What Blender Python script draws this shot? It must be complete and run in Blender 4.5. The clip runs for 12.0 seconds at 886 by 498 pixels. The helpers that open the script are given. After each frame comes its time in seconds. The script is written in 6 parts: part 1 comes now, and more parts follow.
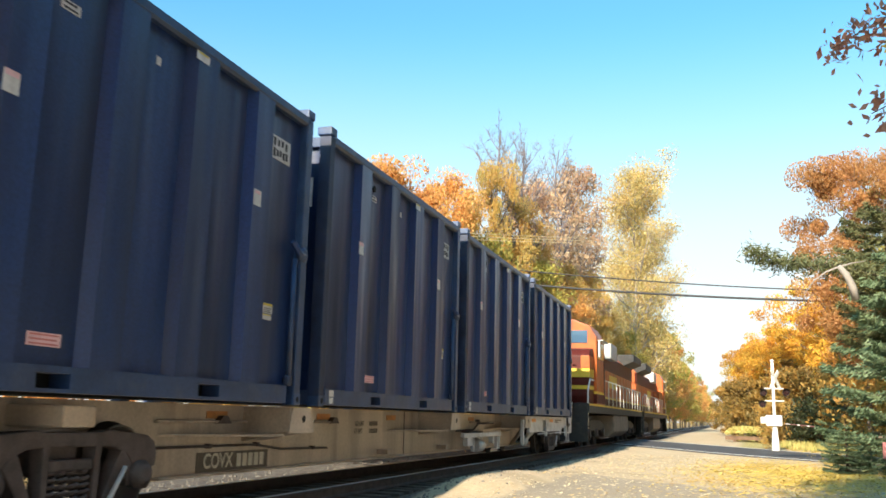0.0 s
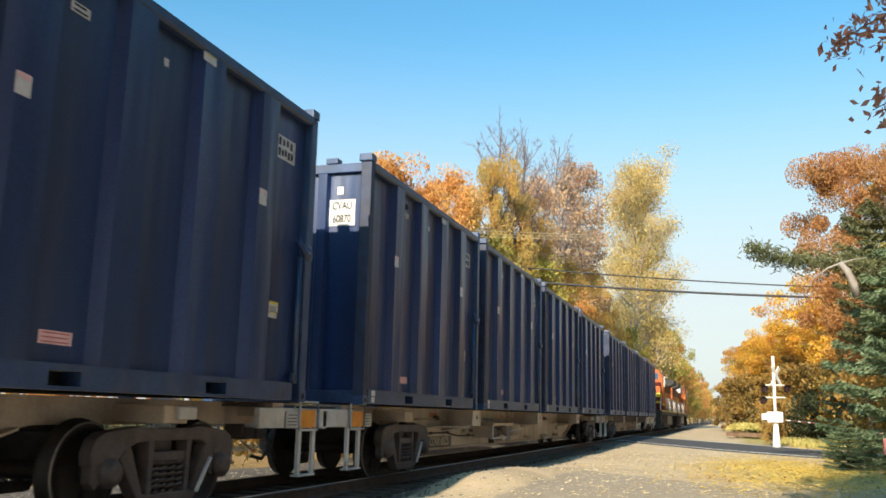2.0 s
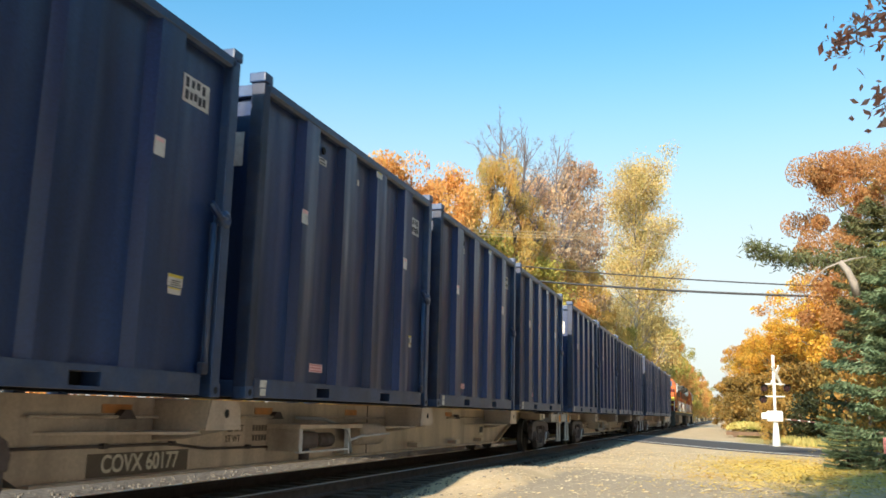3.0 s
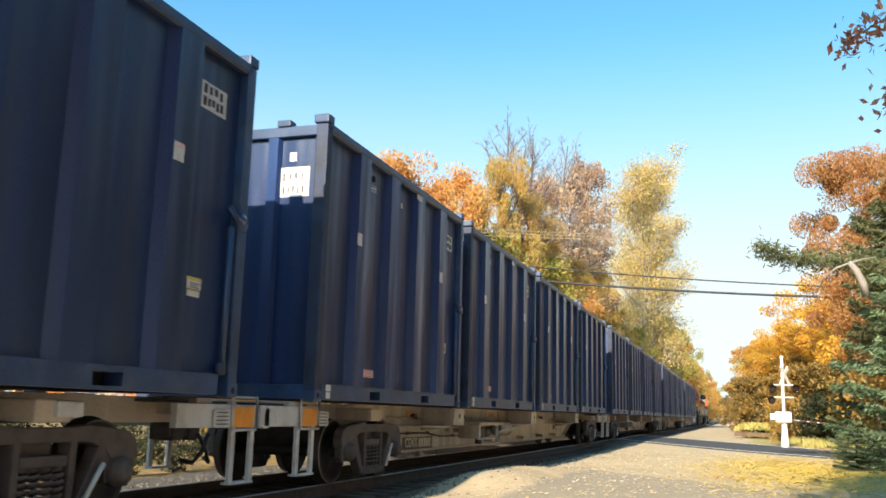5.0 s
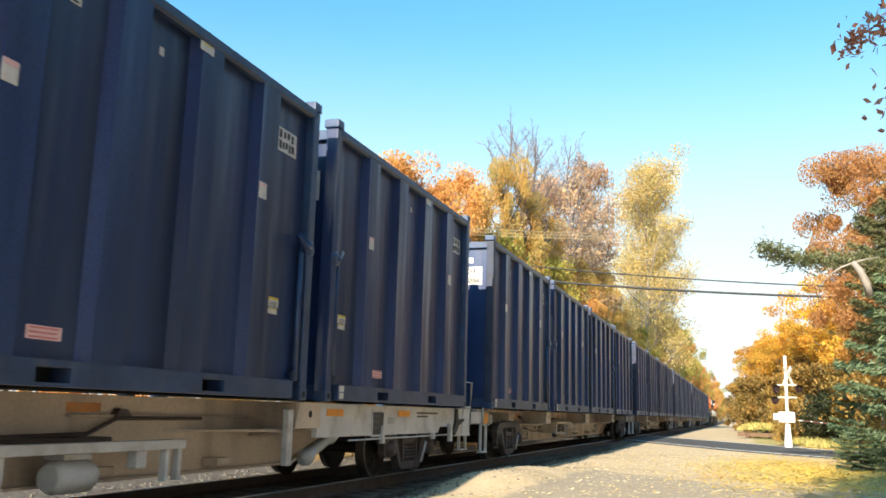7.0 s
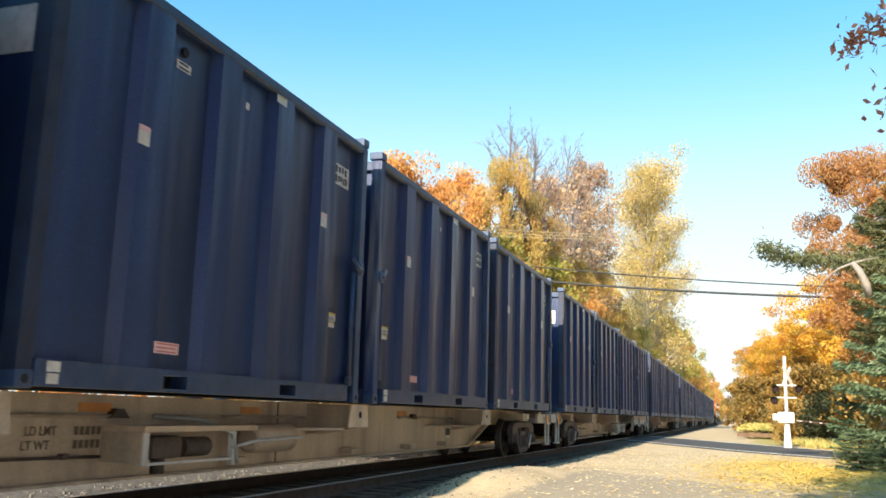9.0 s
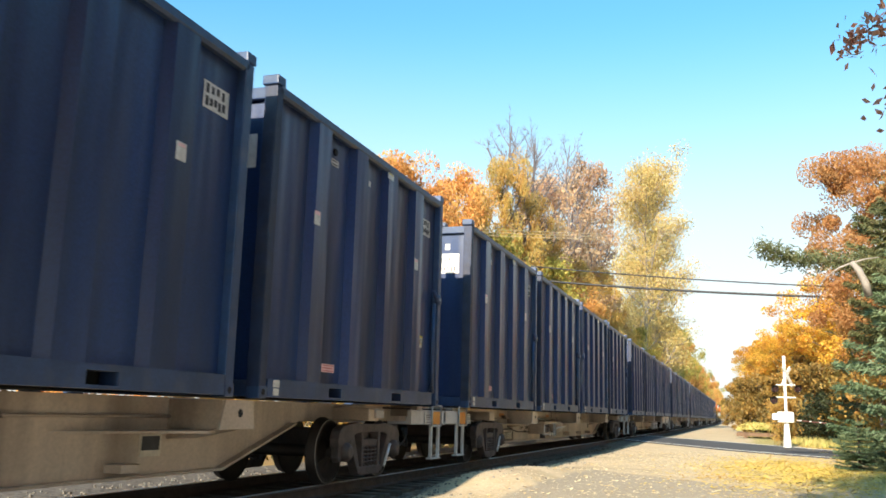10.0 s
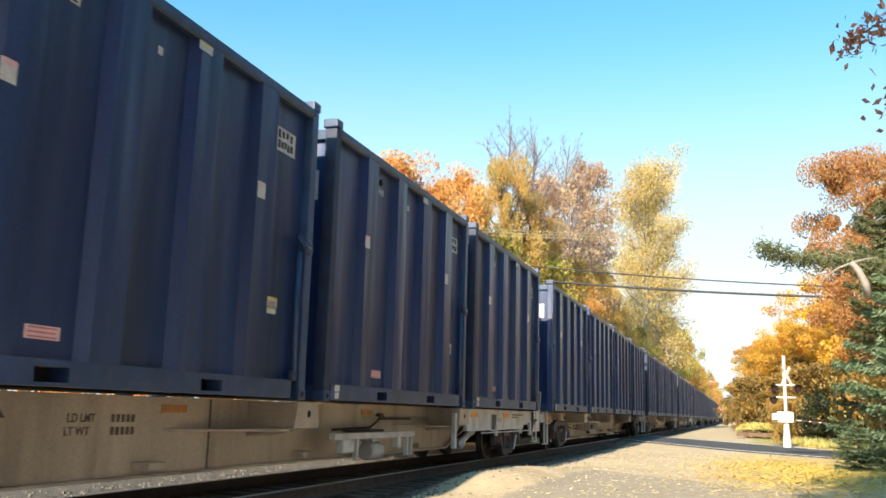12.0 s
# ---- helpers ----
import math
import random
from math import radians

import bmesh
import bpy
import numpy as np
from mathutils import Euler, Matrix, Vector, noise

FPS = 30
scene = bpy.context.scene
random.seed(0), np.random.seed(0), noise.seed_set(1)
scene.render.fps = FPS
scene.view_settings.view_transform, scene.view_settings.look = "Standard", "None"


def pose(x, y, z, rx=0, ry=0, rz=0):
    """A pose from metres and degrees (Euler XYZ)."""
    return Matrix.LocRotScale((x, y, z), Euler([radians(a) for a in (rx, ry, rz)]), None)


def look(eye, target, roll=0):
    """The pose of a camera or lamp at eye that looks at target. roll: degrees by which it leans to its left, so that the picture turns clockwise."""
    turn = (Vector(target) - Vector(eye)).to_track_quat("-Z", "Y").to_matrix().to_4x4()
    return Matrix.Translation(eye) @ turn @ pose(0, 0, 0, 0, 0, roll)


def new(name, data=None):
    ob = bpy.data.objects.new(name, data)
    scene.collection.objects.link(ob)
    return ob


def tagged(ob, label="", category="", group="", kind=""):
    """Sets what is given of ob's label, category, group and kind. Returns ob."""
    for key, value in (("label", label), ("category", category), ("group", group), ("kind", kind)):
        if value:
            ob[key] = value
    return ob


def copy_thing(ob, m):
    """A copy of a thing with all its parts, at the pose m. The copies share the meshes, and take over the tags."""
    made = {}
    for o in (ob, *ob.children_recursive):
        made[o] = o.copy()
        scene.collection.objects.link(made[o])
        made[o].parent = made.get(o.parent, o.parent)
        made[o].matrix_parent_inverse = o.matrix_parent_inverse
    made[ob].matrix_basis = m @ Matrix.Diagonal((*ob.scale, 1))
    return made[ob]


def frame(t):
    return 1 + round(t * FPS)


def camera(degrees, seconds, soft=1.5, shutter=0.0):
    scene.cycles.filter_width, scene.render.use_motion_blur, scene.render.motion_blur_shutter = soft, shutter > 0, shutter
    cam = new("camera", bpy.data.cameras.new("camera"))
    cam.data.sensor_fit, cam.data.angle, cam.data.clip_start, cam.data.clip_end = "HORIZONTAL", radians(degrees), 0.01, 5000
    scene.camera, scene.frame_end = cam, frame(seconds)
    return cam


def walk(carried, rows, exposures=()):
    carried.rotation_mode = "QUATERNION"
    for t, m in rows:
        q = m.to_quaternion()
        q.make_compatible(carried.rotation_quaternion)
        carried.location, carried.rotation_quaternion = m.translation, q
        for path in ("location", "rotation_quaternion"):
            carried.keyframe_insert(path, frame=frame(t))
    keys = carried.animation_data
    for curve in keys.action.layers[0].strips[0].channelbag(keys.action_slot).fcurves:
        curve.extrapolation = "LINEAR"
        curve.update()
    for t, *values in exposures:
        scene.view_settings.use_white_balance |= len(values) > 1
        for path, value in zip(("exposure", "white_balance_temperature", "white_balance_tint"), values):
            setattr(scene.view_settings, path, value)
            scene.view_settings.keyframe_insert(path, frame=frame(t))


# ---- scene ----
EYE = (0.0, 0.0, 1.25)
cam = camera(53.2, 12.0, soft=1.65, shutter=0.05)


def aim(yaw, pitch, roll):
    y, q = radians(yaw), radians(pitch)
    way = Vector((-math.sin(y) * math.cos(q), math.cos(y) * math.cos(q), math.sin(q)))
    return look(EYE, Vector(EYE) + way * 10, roll)


LIGHT_STOPS = 1.05
walk(cam, [
    (0.0, aim(17.807, 10.722, 1.37)), (0.5, aim(17.840, 10.629, 1.36)), (1.0, aim(17.849, 10.611, 1.33)),
    (1.5, aim(17.848, 10.600, 1.31)), (2.0, aim(17.858, 10.515, 1.33)), (2.5, aim(17.838, 10.405, 1.38)),
    (3.0, aim(17.860, 10.440, 1.37)), (4.0, aim(18.08, 10.437, 1.44)), (5.0, aim(18.365, 10.436, 1.50)), (5.5, aim(18.470, 10.436, 1.50)),
    (6.0, aim(18.541, 10.427, 1.53)), (6.5, aim(18.545, 10.427, 1.53)), (7.0, aim(18.555, 10.430, 1.52)),
    (9.0, aim(18.526, 10.440, 1.55)), (9.5, aim(18.515, 10.430, 1.52)), (10.0, aim(18.495, 10.425, 1.53)),
    (10.5, aim(18.477, 10.429, 1.52)), (11.0, aim(18.440, 10.445, 1.53)), (11.5, aim(18.465, 10.455, 1.55)),
    (12.0, aim(18.480, 10.420, 1.54))], exposures=[(t, LIGHT_STOPS + d) for t, d in ((0.0, 0.0), (0.5, -0.22), (1.5, -0.28), (2.0, -0.36), (2.5, -0.28), (3.2, -0.24), (5.5, -0.08), (6.5, 0.0), (12.0, 0.0))])

# ---- light: low clear autumn sun from behind, along the track ----
SUN_TO = Vector((0.10, 1.0, -0.53)).normalized()
world = bpy.data.worlds.new("clear_sky")
scene.world = world
world.use_nodes = True
wt = world.node_tree
sky = wt.nodes.new("ShaderNodeTexSky")
sky.sky_type = "NISHITA"
sky.sun_disc = False
sky.sun_elevation = math.asin(-SUN_TO.z)
sky.sun_rotation = math.atan2(-SUN_TO.x, -SUN_TO.y)
sky.air_density, sky.dust_density, sky.ozone_density = 1.4, 1.5, 4.0
tint = wt.nodes.new("ShaderNodeVectorMath")   # the cool rendering of a phone's blue sky
tint.operation = "MULTIPLY"
tint.inputs[1].default_value = (0.57, 1.04, 1.10)
wt.links.new(sky.outputs["Color"], tint.inputs[0])
around = wt.nodes.new("ShaderNodeTexCoord")   # white autumn haze that thins out upwards, all round the horizon
upward = wt.nodes.new("ShaderNodeSeparateXYZ")
wt.links.new(around.outputs["Generated"], upward.inputs[0])
haze = wt.nodes.new("ShaderNodeMapRange")
haze.interpolation_type = "SMOOTHSTEP"
haze.inputs["From Min"].default_value, haze.inputs["From Max"].default_value = 0.10, 0.44
haze.inputs["To Min"].default_value, haze.inputs["To Max"].default_value = 0.85, 0.0
wt.links.new(upward.outputs["Z"], haze.inputs["Value"])
veil = wt.nodes.new("ShaderNodeMix")
veil.data_type = "RGBA"
wt.links.new(haze.outputs[0], veil.inputs["Factor"])
wt.links.new(tint.outputs[0], veil.inputs["A"])
veil.inputs["B"].default_value = (4.4, 4.45, 4.4, 1)
wt.links.new(veil.outputs["Result"], wt.nodes["Background"].inputs["Color"])
wt.nodes["Background"].inputs["Strength"].default_value = 0.122
sun = new("sun", bpy.data.lights.new("sun", "SUN"))
sun.data.energy, sun.data.angle, sun.data.color = 5.0, radians(0.6), (1.0, 0.87, 0.68)
sun.matrix_world = look((0, 0, 60), Vector((0, 0, 60)) + SUN_TO)

# ---- fixed numbers of the place ----
XT, RAIL = -6.21, 0.23          # track centre, rail top
BOX_L, BOX_H, BOX_W = 6.08, 3.58, 1.295
STEP, CAR = 6.611, 27.738       # box pitch on a car, car pitch
DECK = 1.11                     # box floor over the rail


def train_y(t):
    d = t - 6.5
    return 9.107 + 17.934 * d + 0.0051 * d * d


# ---- materials ----
def mat(name, color, rough=0.6, metal=0.0, vary=0.25, scale=3.0, fine=60.0, bump=0.15, dirt=None, dirt_amount=0.4, streak=False, spec=0.5, dent=0.0, dust_sheen=0.0):
    m = bpy.data.materials.new(name)
    m.use_nodes = True
    nt = m.node_tree
    b = nt.nodes["Principled BSDF"]
    b.inputs["Roughness"].default_value, b.inputs["Metallic"].default_value = rough, metal
    b.inputs["Specular IOR Level"].default_value = spec
    if dust_sheen:                                     # a dust film; its sheen also stands in for reflections at grazing angles
        b.inputs["Sheen Weight"].default_value, b.inputs["Sheen Roughness"].default_value = dust_sheen, 0.25
        b.inputs["Sheen Tint"].default_value = (0.86, 0.80, 0.80, 1)
    co = nt.nodes.new("ShaderNodeTexCoord")
    mp = nt.nodes.new("ShaderNodeMapping")
    nt.links.new(co.outputs["Object"], mp.inputs["Vector"])
    if streak:
        mp.inputs["Scale"].default_value = (1, 1, 0.12)
    info = nt.nodes.new("ShaderNodeObjectInfo")
    add = nt.nodes.new("ShaderNodeVectorMath")
    add.operation = "ADD"
    sc = nt.nodes.new("ShaderNodeVectorMath")
    sc.operation = "SCALE"
    sc.inputs["Scale"].default_value = 0.0 if streak is None else 37.0
    cmb = nt.nodes.new("ShaderNodeCombineXYZ")
    for k in ("X", "Y", "Z"):
        nt.links.new(info.outputs["Random"], cmb.inputs[k])
    nt.links.new(cmb.outputs[0], sc.inputs[0])
    nt.links.new(mp.outputs[0], add.inputs[0])
    nt.links.new(sc.outputs[0], add.inputs[1])
    n1 = nt.nodes.new("ShaderNodeTexNoise")
    n1.inputs["Scale"].default_value, n1.inputs["Detail"].default_value = scale, 6
    n2 = nt.nodes.new("ShaderNodeTexNoise")
    n2.inputs["Scale"].default_value, n2.inputs["Detail"].default_value = fine, 4
    nt.links.new(add.outputs[0], n1.inputs["Vector"])
    nt.links.new(co.outputs["Object"], n2.inputs["Vector"])
    r1 = nt.nodes.new("ShaderNodeMapRange")
    r1.inputs["From Min"].default_value, r1.inputs["From Max"].default_value = 0.3, 0.7
    r1.inputs["To Min"].default_value, r1.inputs["To Max"].default_value = 1 - vary, 1 + vary
    nt.links.new(n1.outputs["Fac"], r1.inputs["Value"])
    r2 = nt.nodes.new("ShaderNodeMapRange")
    r2.inputs["From Min"].default_value, r2.inputs["From Max"].default_value = 0.3, 0.7
    r2.inputs["To Min"].default_value, r2.inputs["To Max"].default_value = 1 - vary * 0.5, 1 + vary * 0.5
    nt.links.new(n2.outputs["Fac"], r2.inputs["Value"])
    mul = nt.nodes.new("ShaderNodeMath")
    mul.operation = "MULTIPLY"
    nt.links.new(r1.outputs[0], mul.inputs[0])
    nt.links.new(r2.outputs[0], mul.inputs[1])
    vm = nt.nodes.new("ShaderNodeVectorMath")
    vm.operation = "SCALE"
    vm.inputs[0].default_value = color[:3]
    nt.links.new(mul.outputs[0], vm.inputs["Scale"])
    last = vm.outputs[0]
    if dirt:
        mx = nt.nodes.new("ShaderNodeMix")
        mx.data_type = "RGBA"
        n3 = nt.nodes.new("ShaderNodeTexNoise")
        n3.inputs["Scale"].default_value, n3.inputs["Detail"].default_value = scale * 1.7, 8
        nt.links.new(add.outputs[0], n3.inputs["Vector"])
        rr = nt.nodes.new("ShaderNodeMapRange")
        rr.inputs["From Min"].default_value, rr.inputs["From Max"].default_value = 0.5, 0.75
        rr.inputs["To Max"].default_value = dirt_amount
        nt.links.new(n3.outputs["Fac"], rr.inputs["Value"])
        nt.links.new(rr.outputs[0], mx.inputs["Factor"])
        nt.links.new(last, mx.inputs["A"])
        mx.inputs["B"].default_value = (*dirt[:3], 1)
        last = mx.outputs["Result"]
    nt.links.new(last, b.inputs["Base Color"])
    if bump:
        bp = nt.nodes.new("ShaderNodeBump")
        bp.inputs["Strength"].default_value, bp.inputs["Distance"].default_value = bump, 0.01
        nt.links.new(n2.outputs["Fac"], bp.inputs["Height"])
        nt.links.new(bp.outputs[0], b.inputs["Normal"])
        if dent:
            n4 = nt.nodes.new("ShaderNodeTexNoise")
            n4.inputs["Scale"].default_value, n4.inputs["Detail"].default_value = 1.6, 2
            nt.links.new(add.outputs[0], n4.inputs["Vector"])
            b4 = nt.nodes.new("ShaderNodeBump")
            b4.inputs["Strength"].default_value, b4.inputs["Distance"].default_value = dent, 0.12
            nt.links.new(n4.outputs["Fac"], b4.inputs["Height"])
            nt.links.new(bp.outputs[0], b4.inputs["Normal"])
            nt.links.new(b4.outputs[0], b.inputs["Normal"])
    return m


def leaf_mat(name, ramp, trans=0.35):
    m = bpy.data.materials.new(name)
    m.use_nodes = True
    nt = m.node_tree
    b = nt.nodes["Principled BSDF"]
    out = nt.nodes["Material Output"]
    geo = nt.nodes.new("ShaderNodeNewGeometry")
    co = nt.nodes.new("ShaderNodeTexCoord")
    n = nt.nodes.new("ShaderNodeTexNoise")
    n.inputs["Scale"].default_value, n.inputs["Detail"].default_value = 0.45, 3
    info = nt.nodes.new("ShaderNodeObjectInfo")
    nt.links.new(co.outputs["Object"], n.inputs["Vector"])
    mixv = nt.nodes.new("ShaderNodeMath")
    mixv.operation = "MULTIPLY_ADD"
    mixv.inputs[1].default_value = 0.45
    nt.links.new(geo.outputs["Random Per Island"], mixv.inputs[0])
    sub = nt.nodes.new("ShaderNodeMapRange")
    sub.inputs["From Min"].default_value, sub.inputs["From Max"].default_value = 0.32, 0.68
    sub.inputs["To Min"].default_value, sub.inputs["To Max"].default_value = -0.02, 0.57
    nt.links.new(n.outputs["Fac"], sub.inputs["Value"])
    nt.links.new(sub.outputs[0], mixv.inputs[2])
    cr = nt.nodes.new("ShaderNodeValToRGB")
    els = cr.color_ramp.elements
    while len(els) < len(ramp):
        els.new(0.5)
    for i, c in enumerate(ramp):
        els[i].position = i / (len(ramp) - 1)
        els[i].color = (*c, 1)
    nt.links.new(mixv.outputs[0], cr.inputs["Fac"])
    hs = nt.nodes.new("ShaderNodeHueSaturation")
    rv = nt.nodes.new("ShaderNodeMapRange")
    rv.inputs["To Min"].default_value, rv.inputs["To Max"].default_value = 0.8, 1.2
    nt.links.new(info.outputs["Random"], rv.inputs["Value"])
    nt.links.new(rv.outputs[0], hs.inputs["Value"])
    nt.links.new(cr.outputs["Color"], hs.inputs["Color"])
    nt.links.new(hs.outputs[0], b.inputs["Base Color"])
    b.inputs["Roughness"].default_value = 0.6
    tr = nt.nodes.new("ShaderNodeBsdfTranslucent")
    nt.links.new(hs.outputs[0], tr.inputs["Color"])
    ms = nt.nodes.new("ShaderNodeMixShader")
    ms.inputs["Fac"].default_value = trans
    nt.links.new(b.outputs[0], ms.inputs[1])
    nt.links.new(tr.outputs[0], ms.inputs[2])
    nt.links.new(ms.outputs[0], out.inputs["Surface"])
    return m


NAVY = mat("navy_container_paint", (0.0105, 0.0325, 0.116), 0.36, 0.0, 0.45, 1.3, 40, 0.08, (0.038, 0.053, 0.100), 0.6, True, 0.6, 0.55, 0.36)
NAVY_WORN = mat("navy_rail_paint", (0.022, 0.050, 0.130), 0.42, 0.0, 0.3, 2.5, 30, 0.15, (0.085, 0.096, 0.130), 0.5, False, 0.55, 0.0, 0.28)
SCUFFED = mat("scuffed_post_paint", (0.016, 0.034, 0.115), 0.5, 0.0, 0.3, 3, 40, 0.2, (0.32, 0.31, 0.33), 0.7, True)
RUST = mat("rusty_navy_edge", (0.014, 0.024, 0.062), 0.55, 0.0, 0.4, 4, 50, 0.2, (0.05, 0.042, 0.05), 0.5)
# Near-black: shade of holes and floor put into the colour; also the vent plugs.
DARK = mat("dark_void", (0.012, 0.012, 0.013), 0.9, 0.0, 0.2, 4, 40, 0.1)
# Brown streaks are grime plus the mottled shade below the boxes, painted in.
BEIGE = mat("beige_car_paint", (0.53, 0.425, 0.335), 0.42, 0.0, 0.22, 1.2, 30, 0.06, (0.15, 0.10, 0.075), 0.7, True, 0.5, 0.0, 0.10)
WHITE_STEEL = mat("pale_grey_car_paint", (0.58, 0.57, 0.575), 0.45, 0.0, 0.15, 2, 40, 0.1, (0.24, 0.20, 0.17), 0.6)
ORANGE_PLATE = mat("orange_reflective", (0.80, 0.30, 0.03), 0.4, 0.0, 0.12, 5, 60, 0.05, (0.45, 0.2, 0.06), 0.35)
FADED_ORANGE = mat("faded_orange_reflector", (0.55, 0.22, 0.06), 0.5, 0.0, 0.25, 5, 60, 0.05, (0.35, 0.27, 0.18), 0.6)
STICKER = mat("white_sticker", (0.66, 0.65, 0.63), 0.5, 0.0, 0.12, 8, 90, 0.03, (0.34, 0.32, 0.31), 0.45)
PINK = mat("faded_red_sticker", (0.60, 0.20, 0.20), 0.5, 0.0, 0.15, 8, 90, 0.03)
ROSE = mat("rose_sticker", (0.80, 0.52, 0.54), 0.5, 0.0, 0.12, 8, 90, 0.03)
YELLOW = mat("yellow_sticker", (0.72, 0.58, 0.08), 0.5, 0.0, 0.12, 8, 90, 0.03)
INK = mat("faded_dark_ink", (0.04, 0.04, 0.047), 0.6, 0.0, 0.3, 8, 90, 0.0)
SIGN_BROWN = mat("brown_sign_panel", (0.11, 0.085, 0.065), 0.6, 0.0, 0.2, 4, 60, 0.1)
CREAM = mat("cream_lettering", (0.62, 0.56, 0.46), 0.6, 0.0, 0.15, 9, 80, 0.0)
CAST = mat("brown_cast_steel", (0.085, 0.064, 0.060), 0.7, 0.0, 0.35, 5, 60, 0.25, (0.13, 0.098, 0.085), 0.4)
WHEEL = mat("rusty_wheel_steel", (0.028, 0.020, 0.018), 0.6, 0.3, 0.3, 5, 60, 0.2, (0.055, 0.036, 0.027), 0.5)
TREAD = mat("worn_tread", (0.24, 0.22, 0.20), 0.45, 0.6, 0.2, 9, 90, 0.1)
RAIL_TOP = mat("polished_rail_head", (0.72, 0.71, 0.69), 0.3, 0.6, 0.12, 2, 60, 0.04)
RAIL_SIDE = mat("rusty_rail_side", (0.09, 0.06, 0.045), 0.8, 0.0, 0.3, 6, 60, 0.3)
TIE = mat("weathered_tie_wood", (0.085, 0.07, 0.058), 0.9, 0.0, 0.35, 4, 70, 0.5)
STONE = mat("grey_brown_ballast", (0.16, 0.145, 0.125), 0.9, 0.0, 0.35, 6, 80, 0.4)
# Heavy brown dirt also paints in the shade on the hood sides.
LOCO_ORANGE = mat("orange_loco_paint", (0.46, 0.105, 0.02), 0.42, 0.0, 0.2, 1.5, 40, 0.05, (0.10, 0.05, 0.032), 0.7, spec=0.35)
LOCO_DARK = mat("dark_maroon_loco_paint", (0.095, 0.014, 0.010), 0.55, 0.0, 0.2, 2, 40, 0.05, (0.05, 0.026, 0.02), 0.5, spec=0.2)
LOCO_YELLOW = mat("yellow_loco_stripe", (0.72, 0.48, 0.05), 0.4, 0.0, 0.1, 3, 40, 0.03)
LOCO_BLACK = mat("black_underframe", (0.022, 0.022, 0.023), 0.65, 0.0, 0.3, 3, 40, 0.2, (0.09, 0.07, 0.05), 0.4)
TANK = mat("dusty_fuel_tank", (0.20, 0.165, 0.13), 0.65, 0.0, 0.25, 2, 40, 0.15)
SILVER = mat("silver_grey_equipment", (0.42, 0.43, 0.44), 0.45, 0.2, 0.15, 3, 40, 0.1)
GLASS = mat("blue_tinted_glass", (0.06, 0.12, 0.20), 0.08, 0.0, 0.05, 3, 40, 0.0, spec=0.8)
MAST_WHITE = mat("white_mast_paint", (0.80, 0.80, 0.78), 0.45, 0.0, 0.06, 3, 50, 0.05, (0.5, 0.48, 0.44), 0.2)
SIGNAL_BLACK = mat("black_signal_paint", (0.02, 0.02, 0.022), 0.5, 0.0, 0.15, 5, 50, 0.05)
LENS = mat("dark_red_lens", (0.02, 0.005, 0.005), 0.2, 0.0, 0.1, 5, 50, 0.0)
RED_BAND = mat("red_gate_band", (0.13, 0.05, 0.045), 0.6, 0.0, 0.1, 5, 50, 0.0)
BARK = mat("grey_brown_bark", (0.15, 0.115, 0.085), 0.95, 0.0, 0.35, 2.5, 30, 0.6)
PALE_BARK = mat("pale_grey_bark", (0.30, 0.26, 0.23), 0.9, 0.0, 0.25, 2.5, 30, 0.5)
TWIG_BARK = mat("grey_violet_twig_bark", (0.17, 0.145, 0.15), 0.9, 0.0, 0.2, 2.5, 30, 0.3)
CABLE = mat("black_cable", (0.03, 0.03, 0.033), 0.6, 0.0, 0.1, 2, 30, 0.0)
# Pale yellow is sunlight on the cables, put into their colour.
SUNLIT_CABLE = mat("weathered_wire", (0.34, 0.28, 0.17), 0.5, 0.2, 0.1, 2, 30, 0.0)
PAINT_LINE = mat("worn_white_road_paint", (0.74, 0.73, 0.69), 0.7, 0.0, 0.2, 3, 60, 0.1, (0.16, 0.155, 0.15), 0.5)
TIMBER = mat("old_brown_timber", (0.15, 0.09, 0.055), 0.85, 0.0, 0.3, 3, 60, 0.4)

LEAF_GOLD = leaf_mat("golden_leaves", [(0.34, 0.17, 0.05), (0.52, 0.28, 0.06), (0.60, 0.38, 0.10), (0.44, 0.34, 0.10), (0.22, 0.22, 0.07)])
LEAF_BROWN = leaf_mat("dull_brown_leaves", [(0.12, 0.08, 0.03), (0.22, 0.15, 0.05), (0.32, 0.20, 0.06), (0.26, 0.22, 0.08)])
LEAF_ORANGE = leaf_mat("orange_leaves", [(0.38, 0.155, 0.05), (0.56, 0.25, 0.07), (0.63, 0.35, 0.10), (0.60, 0.41, 0.15)])
LEAF_YELLOW = leaf_mat("yellow_poplar_leaves", [(0.56, 0.33, 0.17), (0.66, 0.46, 0.17), (0.70, 0.54, 0.21), (0.54, 0.43, 0.16), (0.36, 0.31, 0.11)])
# Near-black leaf colours carry the shade beneath the trees.
LEAF_DARK = leaf_mat("dark_evergreen_leaves", [(0.018, 0.026, 0.010), (0.03, 0.042, 0.015), (0.05, 0.058, 0.02), (0.08, 0.07, 0.025)], 0.1)
# Olive browns put the shade on the oaks' lower foliage into the ramp.
LEAF_OLIVE = leaf_mat("olive_brown_understory_leaves", [(0.10, 0.08, 0.028), (0.22, 0.15, 0.04), (0.36, 0.21, 0.05), (0.54, 0.31, 0.06)], 0.3)
LEAF_AMBER = leaf_mat("amber_oak_leaves", [(0.36, 0.16, 0.04), (0.64, 0.29, 0.045), (0.78, 0.43, 0.05), (0.80, 0.55, 0.08), (0.46, 0.27, 0.06)])
LEAF_RUST = leaf_mat("rust_pink_leaves", [(0.44, 0.26, 0.18), (0.58, 0.35, 0.22), (0.62, 0.44, 0.26), (0.55, 0.40, 0.27)])
